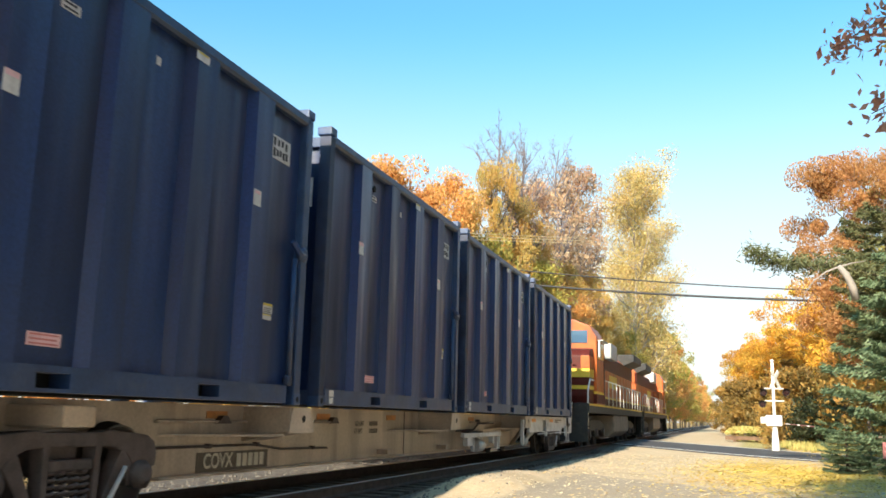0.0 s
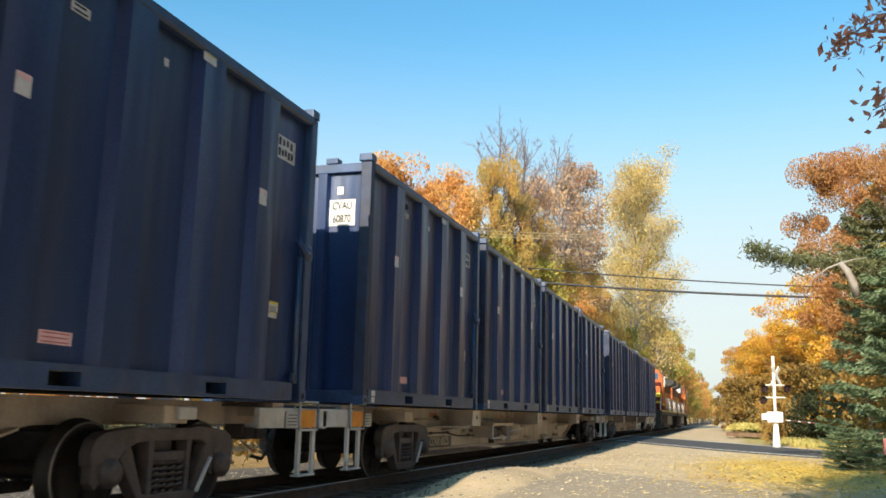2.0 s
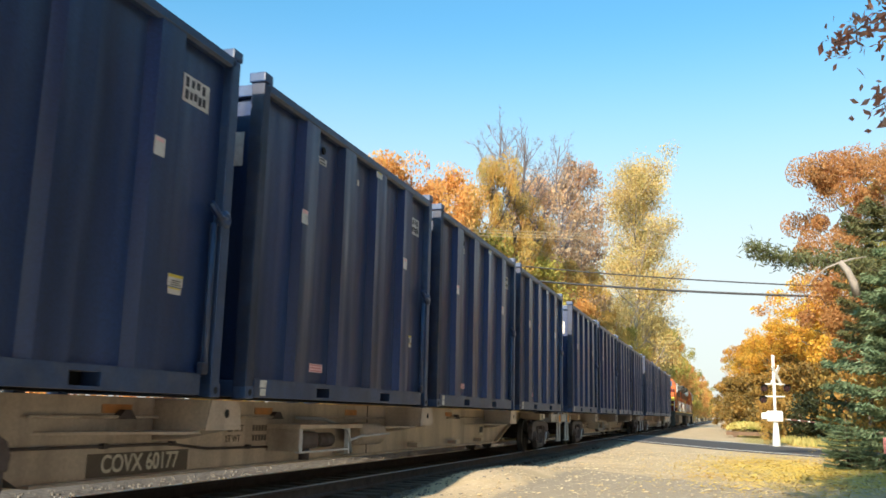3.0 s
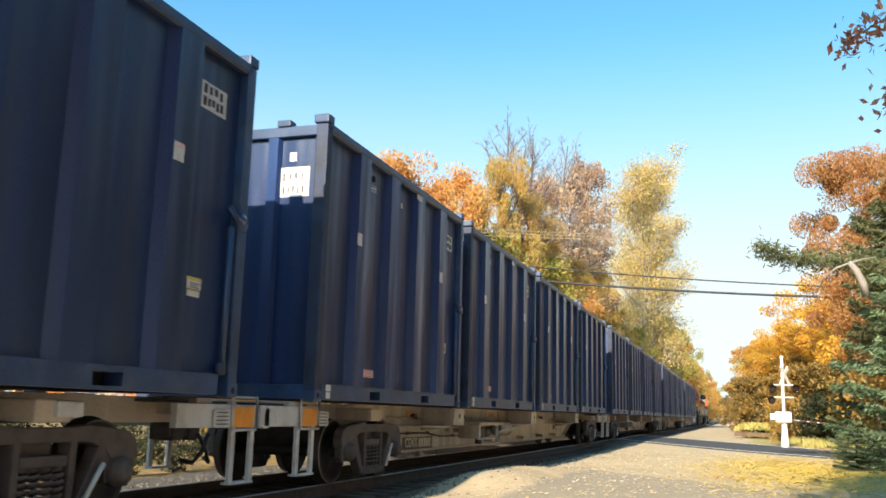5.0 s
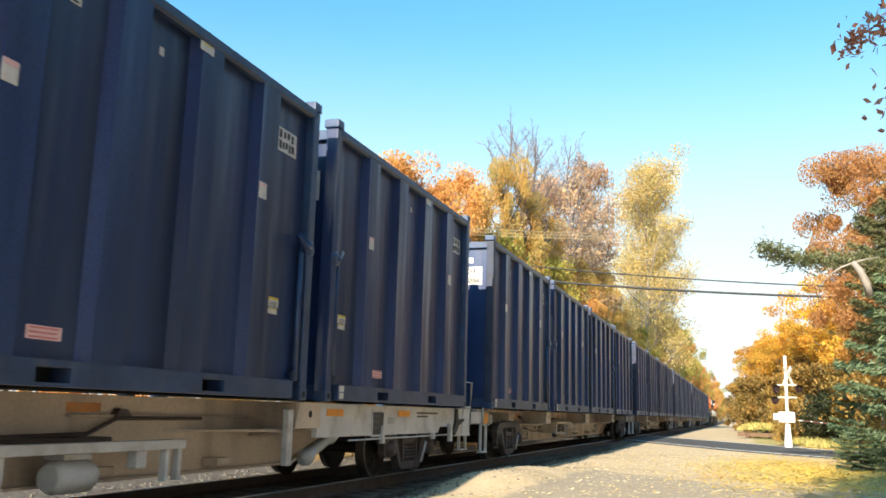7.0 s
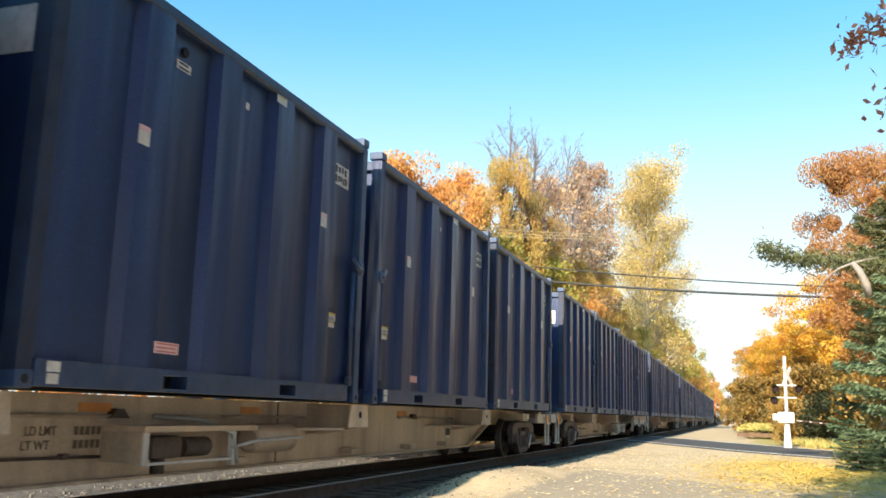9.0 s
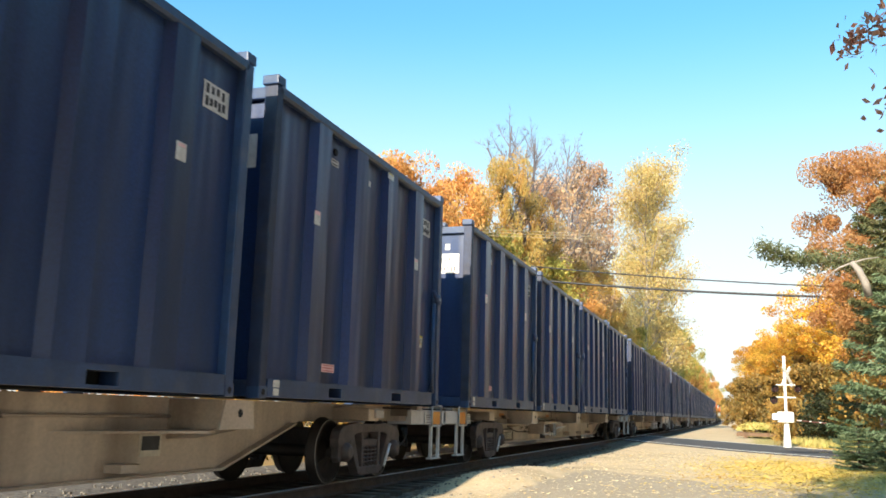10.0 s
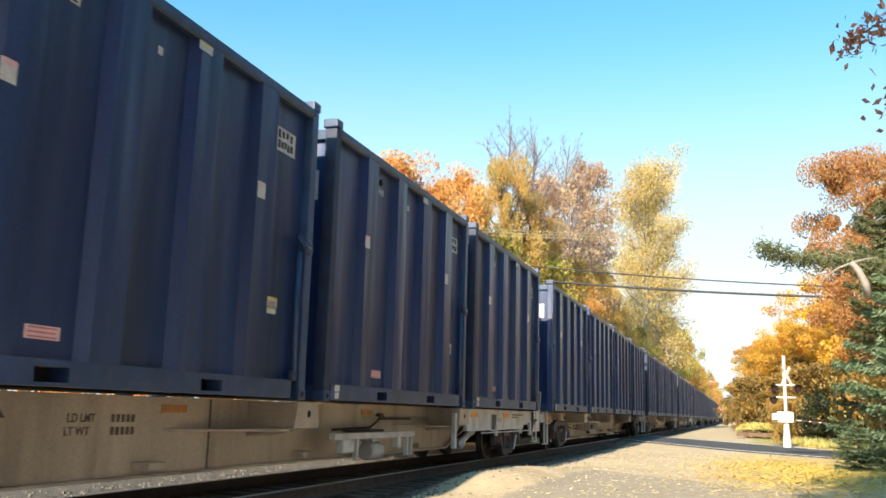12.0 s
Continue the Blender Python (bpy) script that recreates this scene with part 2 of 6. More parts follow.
LEAF_GREEN = leaf_mat("turning_green_leaves", [(0.16, 0.17, 0.05), (0.28, 0.27, 0.06), (0.44, 0.36, 0.07), (0.54, 0.34, 0.06)])
LEAF_RED = leaf_mat("red_oak_leaves", [(0.30, 0.09, 0.07), (0.52, 0.20, 0.14), (0.66, 0.34, 0.22), (0.50, 0.24, 0.18)])
LEAF_MAPLE = leaf_mat("red_orange_maple_leaves", [(0.38, 0.14, 0.05), (0.55, 0.24, 0.08), (0.62, 0.33, 0.12), (0.50, 0.27, 0.12)])
NEEDLES = leaf_mat("blue_green_needles", [(0.06, 0.095, 0.055), (0.115, 0.17, 0.09), (0.19, 0.25, 0.135), (0.28, 0.32, 0.155)], 0.22)
NEEDLES_OLIVE = leaf_mat("olive_pine_needles", [(0.06, 0.09, 0.045), (0.12, 0.14, 0.06), (0.19, 0.19, 0.08), (0.27, 0.22, 0.10)], 0.2)
FALLEN = leaf_mat("fallen_leaves", [(0.40, 0.22, 0.05), (0.66, 0.42, 0.06), (0.76, 0.56, 0.11), (0.62, 0.47, 0.18), (0.32, 0.19, 0.08)], 0.1)
PALE_LITTER = leaf_mat("bleached_leaf_litter", [(0.50, 0.40, 0.24), (0.66, 0.54, 0.34), (0.74, 0.62, 0.38), (0.60, 0.42, 0.16), (0.40, 0.28, 0.14)], 0.1)
DRY_GRASS = leaf_mat("dry_yellow_grass", [(0.42, 0.34, 0.12), (0.55, 0.46, 0.16), (0.36, 0.34, 0.10), (0.20, 0.24, 0.06)], 0.2)


# ---- mesh helpers ----
def box(bm, x0, x1, y0, y1, z0, z1, bevel=0.0, index=0):
    vs = [bm.verts.new(c) for c in ((x0, y0, z0), (x1, y0, z0), (x1, y1, z0), (x0, y1, z0), (x0, y0, z1), (x1, y0, z1), (x1, y1, z1), (x0, y1, z1))]
    fs = [bm.faces.new([vs[i] for i in q]) for q in ((0, 3, 2, 1), (4, 5, 6, 7), (0, 1, 5, 4), (1, 2, 6, 5), (2, 3, 7, 6), (3, 0, 4, 7))]
    for f in fs:
        f.material_index = index
    if bevel:
        bmesh.ops.bevel(bm, geom=list({e for f in fs for e in f.edges}), offset=bevel, segments=2, affect="EDGES", profile=0.6)
    return bm


def prism(bm, outline, a, b, axis="x", bevel=0.0):
    """An outline of (u, v) drawn out from a to b: along x the outline is (y, z), along y (x, z), along z (x, y)."""
    def at(u, v, w):
        return (w, u, v) if axis == "x" else (u, w, v) if axis == "y" else (u, v, w)
    lo = [bm.verts.new(at(u, v, a)) for u, v in outline]
    hi = [bm.verts.new(at(u, v, b)) for u, v in outline]
    n = len(outline)
    fs = [bm.faces.new(lo), bm.faces.new(hi[::-1])]
    for i in range(n):
        fs.append(bm.faces.new((lo[i], hi[i], hi[(i + 1) % n], lo[(i + 1) % n])))
    bmesh.ops.recalc_face_normals(bm, faces=fs)
    if bevel:
        bmesh.ops.bevel(bm, geom=list({e for f in fs for e in f.edges}), offset=bevel, segments=2, affect="EDGES", profile=0.6)
    return bm


def pierced(bm, x0, x1, ys, zs, holes):
    """A slab across x, cut into cells by ys and zs, with some cells left open."""
    keep = {(i, j) for i in range(len(ys) - 1) for j in range(len(zs) - 1)} - set(holes)
    got = {}

    def v(x, i, j):
        if (x, i, j) not in got:
            got[x, i, j] = bm.verts.new((x, ys[i], zs[j]))
        return got[x, i, j]
    for i, j in keep:
        ring = ((i, j), (i + 1, j), (i + 1, j + 1), (i, j + 1))
        for x in (x0, x1):
            bm.faces.new([v(x, *q) for q in ring])
        for k, (di, dj) in enumerate(((0, -1), (1, 0), (0, 1), (-1, 0))):
            if (i + di, j + dj) not in keep:
                p, q = ring[k], ring[(k + 1) % 4]
                bm.faces.new((v(x0, *p), v(x0, *q), v(x1, *q), v(x1, *p)))
    return bm


def tube(bm, pts, r, n=8, cap=True):
    rings = []
    pts = [Vector(q) for q in pts]
    for i, q in enumerate(pts):
        d = (pts[min(i + 1, len(pts) - 1)] - pts[max(i - 1, 0)]).normalized()
        s = d.cross(Vector((0, 0, 1)))
        if s.length < 0.05:
            s = d.cross(Vector((1, 0, 0)))
        s.normalize()
        u = s.cross(d)
        rad = r[i] if isinstance(r, (list, tuple)) else r
        rings.append([bm.verts.new(q + (s * math.cos(k * math.tau / n) + u * math.sin(k * math.tau / n)) * rad) for k in range(n)])
    for a, b in zip(rings, rings[1:]):
        for k in range(n):
            f = bm.faces.new((a[k], a[(k + 1) % n], b[(k + 1) % n], b[k]))
            f.smooth = n > 5
    if cap:
        bm.faces.new(rings[0][::-1])
        bm.faces.new(rings[-1])
    return bm


def lathe_x(bm, profile, n=40, cy=0.0, cz=0.0, marks=()):
    """A profile of (x, radius) turned round the x axis; marks: rings that take the second material."""
    rings = [[bm.verts.new((x, cy + r * math.cos(k * math.tau / n), cz + r * math.sin(k * math.tau / n))) for k in range(n)] for x, r in profile]
    for i, (a, b) in enumerate(zip(rings, rings[1:])):
        for k in range(n):
            f = bm.faces.new((a[k], b[k], b[(k + 1) % n], a[(k + 1) % n]))
            f.smooth = True
            f.material_index = 1 if i in marks else 0
    bm.faces.new(rings[0])
    bm.faces.new(rings[-1][::-1])
    return bm


def disc_x(bm, x0, x1, y, z, r, n=20):
    return lathe_x(bm, [(x0, r * 0.96), (x0 + (x1 - x0) * 0.1, r), (x0 + (x1 - x0) * 0.9, r), (x1, r * 0.9)], n, y, z)


def mesh_of(name, bm, material):
    bmesh.ops.recalc_face_normals(bm, faces=bm.faces[:])
    me = bpy.data.meshes.new(name)
    bm.to_mesh(me)
    bm.free()
    for m in material if isinstance(material, (list, tuple)) else [material]:
        me.materials.append(m)
    return me


def part(name, bm, material, parent, label=""):
    ob = new(name, mesh_of(name, bm, material))
    ob.parent = parent
    if name == "printed_text":
        ob["kind"] = "stuff"
    return tagged(ob, label) if label else ob


def again(ob, parent, m):
    """One more part on the same mesh."""
    o = new(ob.name.split(".")[0], ob.data)
    o.parent = parent
    o.matrix_basis = m
    return o


def thing(name, label, category, group="", kind=""):
    return tagged(new(name), label, category, group, kind)


B = bmesh.new


def lettering(name, text, size, m, material, parent, squeeze=0.8):
    """Flat raised letters that face +x, read along +y."""
    cu = bpy.data.curves.new(name, "FONT")
    cu.body, cu.size, cu.extrude, cu.align_x, cu.align_y = text, size, 0.003, "CENTER", "CENTER"
    cu.offset = size * 0.018
    tmp = bpy.data.objects.new(name, cu)
    me = bpy.data.meshes.new_from_object(tmp)
    bpy.data.objects.remove(tmp)
    bpy.data.curves.remove(cu)
    me.transform(Matrix(((0, 0, 1, 0), (squeeze, 0, 0, 0), (0, 1, 0, 0), (0, 0, 0, 1))))
    me.materials.clear()
    me.materials.append(material)
    ob = new(name, me)
    ob.parent = parent
    ob.matrix_basis = m
    return ob


# ---- ground ----
def smooth(a, b, v):
    v = min(1.0, max(0.0, (v - a) / (b - a)))
    return v * v * (3 - 2 * v)


GROUND = 0.10
ROAD = [(40.0, 12.0), (16.0, 19.5), (2.6, 34.6), (-5.3, 50.0), (-12.0, 62.0), (-40.0, 100.0)]


def road_near(x, y):
    best = 1e9
    for (ax, ay), (bx, by) in zip(ROAD, ROAD[1:]):
        dx, dy = bx - ax, by - ay
        k = min(1, max(0, ((x - ax) * dx + (y - ay) * dy) / (dx * dx + dy * dy)))
        best = min(best, math.hypot(x - ax - k * dx, y - ay - k * dy))
    return best


def height(x, y):
    z = GROUND + 0.035 * noise.noise((x * 0.45, y * 0.45, 0.3)) + 0.012 * noise.noise((x * 2.1, y * 2.1, 4.0))
    d = abs(x - XT)
    z += (-0.02 - z) * (1 - smooth(1.3, 2.1, d)) * smooth(5.2, 6.0, road_near(x, y))
    z += 0.19 * math.exp(-((x + 3.95) / 0.85) ** 4 - ((y - 15.8) / 2.5) ** 4)
    z += 0.9 * smooth(5, 16, x) * smooth(2, 10, y) * 0.4
    z -= 0.6 * smooth(9.0, 14, -x) 
    k = 1 - smooth(2.6, 5.4, road_near(x, y))
    z += (0.13 - z) * k
    if k > 0.99 and d < 1.3:
        z = 0.13
    return z


def axis_steps(core_a, core_b, step, far):
    out = list(np.arange(core_a, core_b, step))
    s, v = step, core_b
    while v < far:
        out.append(v)
        s *= 1.22
        v += s
    out.append(far)
    s, v = step, core_a
    while v > -far:
        s *= 1.22
        v -= s
        out.insert(0, max(v, -far))
    return out


def build_ground():
    xs, ys = axis_steps(-10, 6, 0.16, 2500), axis_steps(6, 64, 0.24, 2500)
    verts = [(float(x), float(y), height(x, y)) for y in ys for x in xs]
    n = len(xs)
    faces = [(j * n + i, j * n + i + 1, (j + 1) * n + i + 1, (j + 1) * n + i) for j in range(len(ys) - 1) for i in range(n - 1)]
    me = bpy.data.meshes.new("ground")
    me.from_pydata(verts, [], faces)
    me.polygons.foreach_set("use_smooth", [True] * len(faces))
    me.materials.append(ground_mat())
    return tagged(new("ground", me), "pale gravel and dirt verge strewn with fallen leaves", "ground", kind="structure")


def ground_mat():
    m = mat("gravel_dirt", (0.50, 0.39, 0.25), 0.95, 0.0, 0.28, 0.8, 16, 0.7, (0.46, 0.34, 0.15), 0.5)
    nt = m.node_tree
    b = nt.nodes["Principled BSDF"]
    old = b.inputs["Base Color"].links[0].from_socket
    co = nt.nodes.new("ShaderNodeTexCoord")
    sep = nt.nodes.new("ShaderNodeSeparateXYZ")
    nt.links.new(co.outputs["Object"], sep.inputs[0])

    def math_node(op, a, bb, c=None):
        q = nt.nodes.new("ShaderNodeMath")
        q.operation = op
        for i, v in enumerate((a, bb, c)):
            if v is None:
                continue
            if isinstance(v, (int, float)):
                q.inputs[i].default_value = v
            else:
                nt.links.new(v, q.inputs[i])
        return q.outputs[0]

    def mask(value, lo, hi):
        r = nt.nodes.new("ShaderNodeMapRange")
        r.interpolation_type = "SMOOTHSTEP"
        r.inputs["From Min"].default_value, r.inputs["From Max"].default_value = lo, hi
        nt.links.new(value, r.inputs["Value"])
        return r.outputs[0]

    def over(base, color, fac):
        mx = nt.nodes.new("ShaderNodeMix")
        mx.data_type = "RGBA"
        nt.links.new(fac, mx.inputs["Factor"])
        nt.links.new(base, mx.inputs["A"])
        if isinstance(color, tuple):
            mx.inputs["B"].default_value = (*color, 1)
        else:
            nt.links.new(color, mx.inputs["B"])
        return mx.outputs["Result"]

    def speckle(scale, ramp):
        v = nt.nodes.new("ShaderNodeTexVoronoi")
        v.inputs["Scale"].default_value = scale
        nt.links.new(co.outputs["Object"], v.inputs["Vector"])
        s2 = nt.nodes.new("ShaderNodeSeparateColor")
        nt.links.new(v.outputs["Color"], s2.inputs[0])
        cr = nt.nodes.new("ShaderNodeValToRGB")
        els = cr.color_ramp.elements
        while len(els) < len(ramp):
            els.new(0.5)
        for i, c in enumerate(ramp):
            els[i].position, els[i].color = i / (len(ramp) - 1), (*c, 1)
        nt.links.new(s2.outputs[0], cr.inputs["Fac"])
        return cr.outputs["Color"]

    wob = nt.nodes.new("ShaderNodeTexNoise")
    wob.inputs["Scale"].default_value, wob.inputs["Detail"].default_value = 0.9, 5
    nt.links.new(co.outputs["Object"], wob.inputs["Vector"])
    w = math_node("MULTIPLY_ADD", wob.outputs["Fac"], 1.6, -0.8)
    x, y = sep.outputs["X"], sep.outputs["Y"]
    gravel = speckle(26, [(0.42, 0.32, 0.20), (0.54, 0.42, 0.27), (0.60, 0.48, 0.32), (0.46, 0.36, 0.23)])
    col = over(old, gravel, mask(wob.outputs["Fac"], 0.3, 0.7))
    # woodland floor on either side
    wood = speckle(9, [(0.10, 0.06, 0.03), (0.26, 0.15, 0.05), (0.38, 0.24, 0.07), (0.16, 0.12, 0.04)])
    col = over(col, wood, mask(math_node("ADD", x, w), 4.0, 6.0))
    col = over(col, wood, mask(math_node("MULTIPLY_ADD", x, -1.0, w), 7.6, 8.4))
    # dry grass beyond the crossing
    grass = speckle(14, [(0.20, 0.17, 0.06), (0.40, 0.33, 0.11), (0.52, 0.43, 0.16), (0.24, 0.24, 0.07)])
    far = math_node("MULTIPLY", mask(math_node("ADD", x, w), 0.2, 1.2), mask(y, 44.0, 48.0))
    col = over(col, grass, far)
    # track bed
    bed = speckle(18, [(0.035, 0.03, 0.026), (0.085, 0.075, 0.065), (0.15, 0.13, 0.11), (0.06, 0.05, 0.045)])
    dist = math_node("ABSOLUTE", math_node("ADD", x, 6.76), 0.0)
    col = over(bed, col, mask(math_node("MULTIPLY_ADD", w, 0.35, dist), 2.1, 2.5))
    # worn asphalt drive in the foreground
    line = math_node("MULTIPLY_ADD", x, 1.15, y)
    edge = math_node("MULTIPLY_ADD", w, 0.35, line)
    tar = speckle(60, [(0.29, 0.24, 0.175), (0.35, 0.29, 0.21), (0.41, 0.34, 0.255)])
    drive = math_node("MULTIPLY", mask(math_node("MULTIPLY", edge, -1.0), -16.6, -16.3), mask(math_node("MULTIPLY_ADD", w, 0.3, x), -3.2, -3.05))
    col = over(col, tar, drive)
    nt.links.new(col, b.inputs["Base Color"])
    return m


def strip(name, path, offset, width, z, material, label="", parent=None):
    """A thin slab along a path, set off to its left."""
    pts = [Vector((*q, 0)) for q in path]
    fine = []
    for a, b in zip(pts, pts[1:]):
        k = max(1, int((b - a).length / 1.0))
        fine += [a.lerp(b, i / k) for i in range(k)]
    fine.append(pts[-1])
    for _ in range(6):
        fine = [fine[0]] + [(fine[i - 1] + fine[i] * 2 + fine[i + 1]) / 4 for i in range(1, len(fine) - 1)] + [fine[-1]]
    bm = B()
    rows = []
    for i, q in enumerate(fine):
        d = (fine[min(i + 1, len(fine) - 1)] - fine[max(i - 1, 0)]).normalized()
        s = Vector((-d.y, d.x, 0))
        a, b = q + s * (offset - width / 2), q + s * (offset + width / 2)
        rows.append([bm.verts.new((a.x, a.y, z)), bm.verts.new((b.x, b.y, z)), bm.verts.new((b.x, b.y, z - 0.06)), bm.verts.new((a.x, a.y, z - 0.06))])
    for r, q in zip(rows, rows[1:]):
        for k in range(4):
            bm.faces.new((r[k], r[(k + 1) % 4], q[(k + 1) % 4], q[k]))
    bm.faces.new(rows[0])
    bm.faces.new(rows[-1][::-1])
    return bm


build_ground()
ASPHALT = mat("grey_road_asphalt", (0.060, 0.060, 0.064), 0.85, 0.0, 0.18, 0.7, 45, 0.35, (0.10, 0.095, 0.09), 0.4)
road = new("road", mesh_of("road", strip("road", ROAD, 0, 5.6, 0.165, ASPHALT), ASPHALT))
tagged(road, "grey asphalt road crossing the track at an angle", "road", kind="structure")
for off in (-2.5, 2.5):
    part("edge_line", strip("edge_line", ROAD, off, 0.14, 0.171, PAINT_LINE), PAINT_LINE, road, "worn white edge line")

# ---- track ----
track = thing("railway_track", "single railway track with rusty rails and worn ties in dark ballast", "railway track", kind="structure")


def rail_profile(x):
    return [(x - 0.07, RAIL - 0.17), (x + 0.07, RAIL - 0.17), (x + 0.07, RAIL - 0.155), (x + 0.012, RAIL - 0.13), (x + 0.012, RAIL - 0.045),
            (x + 0.036, RAIL - 0.035), (x + 0.036, RAIL - 0.006), (x - 0.036, RAIL - 0.006), (x - 0.036, RAIL - 0.035), (x - 0.012, RAIL - 0.045), (x - 0.012, RAIL - 0.13), (x - 0.07, RAIL - 0.155)]


for s in (-1, 1):
    x = XT + s * 0.755
    r = part("rail", prism(B(), rail_profile(x), -60, 1500, "y"), RAIL_SIDE, track, "rusty steel rail with a bright worn head")
    part("rail_head", prism(B(), [(x - 0.034, RAIL - 0.006), (x + 0.034, RAIL - 0.006), (x + 0.028, RAIL), (x - 0.028, RAIL)], -60, 1500, "y"), RAIL_TOP, r)
tie0 = None
for i in range(150):
    y = 2.0 + i * 0.52
    if 43.5 < y < 57:
        continue
    m = pose(XT + random.uniform(-0.04, 0.04), y + random.uniform(-0.03, 0.03), RAIL - 0.26 + random.uniform(-0.006, 0.006), 0, 0, random.uniform(-1, 1))
    if tie0 is None:
        tie0 = part("tie", box(B(), -1.28, 1.28, -0.11, 0.11, -0.09, 0.085, 0.012), TIE, track)
        tie0.matrix_basis = m
    else:
        again(tie0, track, m)


def scatter(name, n, place, size, flat, material, label, category, lift=0.0):
    """Many small loose pieces as one mesh."""
    verts, faces = [], []
    for _ in range(n):
        x, y = place()
        z = height(x, y) + lift
        s = size * random.uniform(0.6, 1.5)
        a = random.uniform(0, math.tau)
        if flat:
            tip = random.uniform(-0.5, 0.5) * s
            q = [(-s, 0, 0.1 * s), (0, -s * 0.6, 0), (s, 0, abs(tip)), (0, s * 0.6, abs(tip) * 0.4)]
            k = len(verts)
            for px, py, pz in q:
                verts.append((x + px * math.cos(a) - py * math.sin(a), y + px * math.sin(a) + py * math.cos(a), z + 0.012 + pz))
            faces.append((k, k + 1, k + 2, k + 3))
        else:
            k = len(verts)
            for px, py, pz in ((-1, -.8, -.4), (1, -.7, -.4), (.9, .9, -.4), (-.8, 1, -.4), (-.6, -.5, .6), (.6, -.4, .7), (.5, .6, .55), (-.5, .5, .65)):
                j = [random.uniform(0.7, 1.2) for _ in range(3)]
                px, py, pz = px * s * j[0], py * s * j[1], pz * s * j[2]
                verts.append((x + px * math.cos(a) - py * math.sin(a), y + px * math.sin(a) + py * math.cos(a), z + pz))
            faces += [tuple(k + v for v in q) for q in ((4, 5, 6, 7), (0, 1, 5, 4), (1, 2, 6, 5), (2, 3, 7, 6), (3, 0, 4, 7))]
    me = bpy.data.meshes.new(name)
    me.from_pydata(verts, [], faces)
    me.materials.append(material)
    return tagged(new(name, me), label, category, kind="stuff")


def near_track():
    return XT + random.choice((-1, 1)) * abs(random.gauss(1.15, 0.55)), 4 + 46 * random.random() ** 1.6


scatter("ballast_stones", 12000, near_track, 0.021, False, STONE, "dark crushed ballast stones along the track", "ballast")
scatter("gravel_stones", 2800, lambda: (random.uniform(-4.6, 3.2), 10 + 22 * random.random() ** 1.3), 0.011, False,
        mat("pale_gravel", (0.30, 0.26, 0.205), 0.95, 0.0, 0.3, 6, 80, 0.3), "pale loose gravel stones on the verge", "gravel")
scatter("fallen_leaves", 20000, lambda: (random.gauss(1.35, 1.05), random.gauss(22.5, 3.6)), 0.036, True, FALLEN, "yellow fallen leaves lying in a thick patch", "leaves", 0.0)
scatter("scattered_leaves", 4200, lambda: (random.uniform(-3.6, 3.2), 10 + 23 * random.random()), 0.032, True, PALE_LITTER, "bleached dry leaves scattered over the gravel", "leaves")
scatter("woodland_litter", 7000, lambda: (random.uniform(2.6, 8), random.uniform(14, 60)), 0.07, True, FALLEN, "brown and yellow leaf litter under the trees", "leaves")


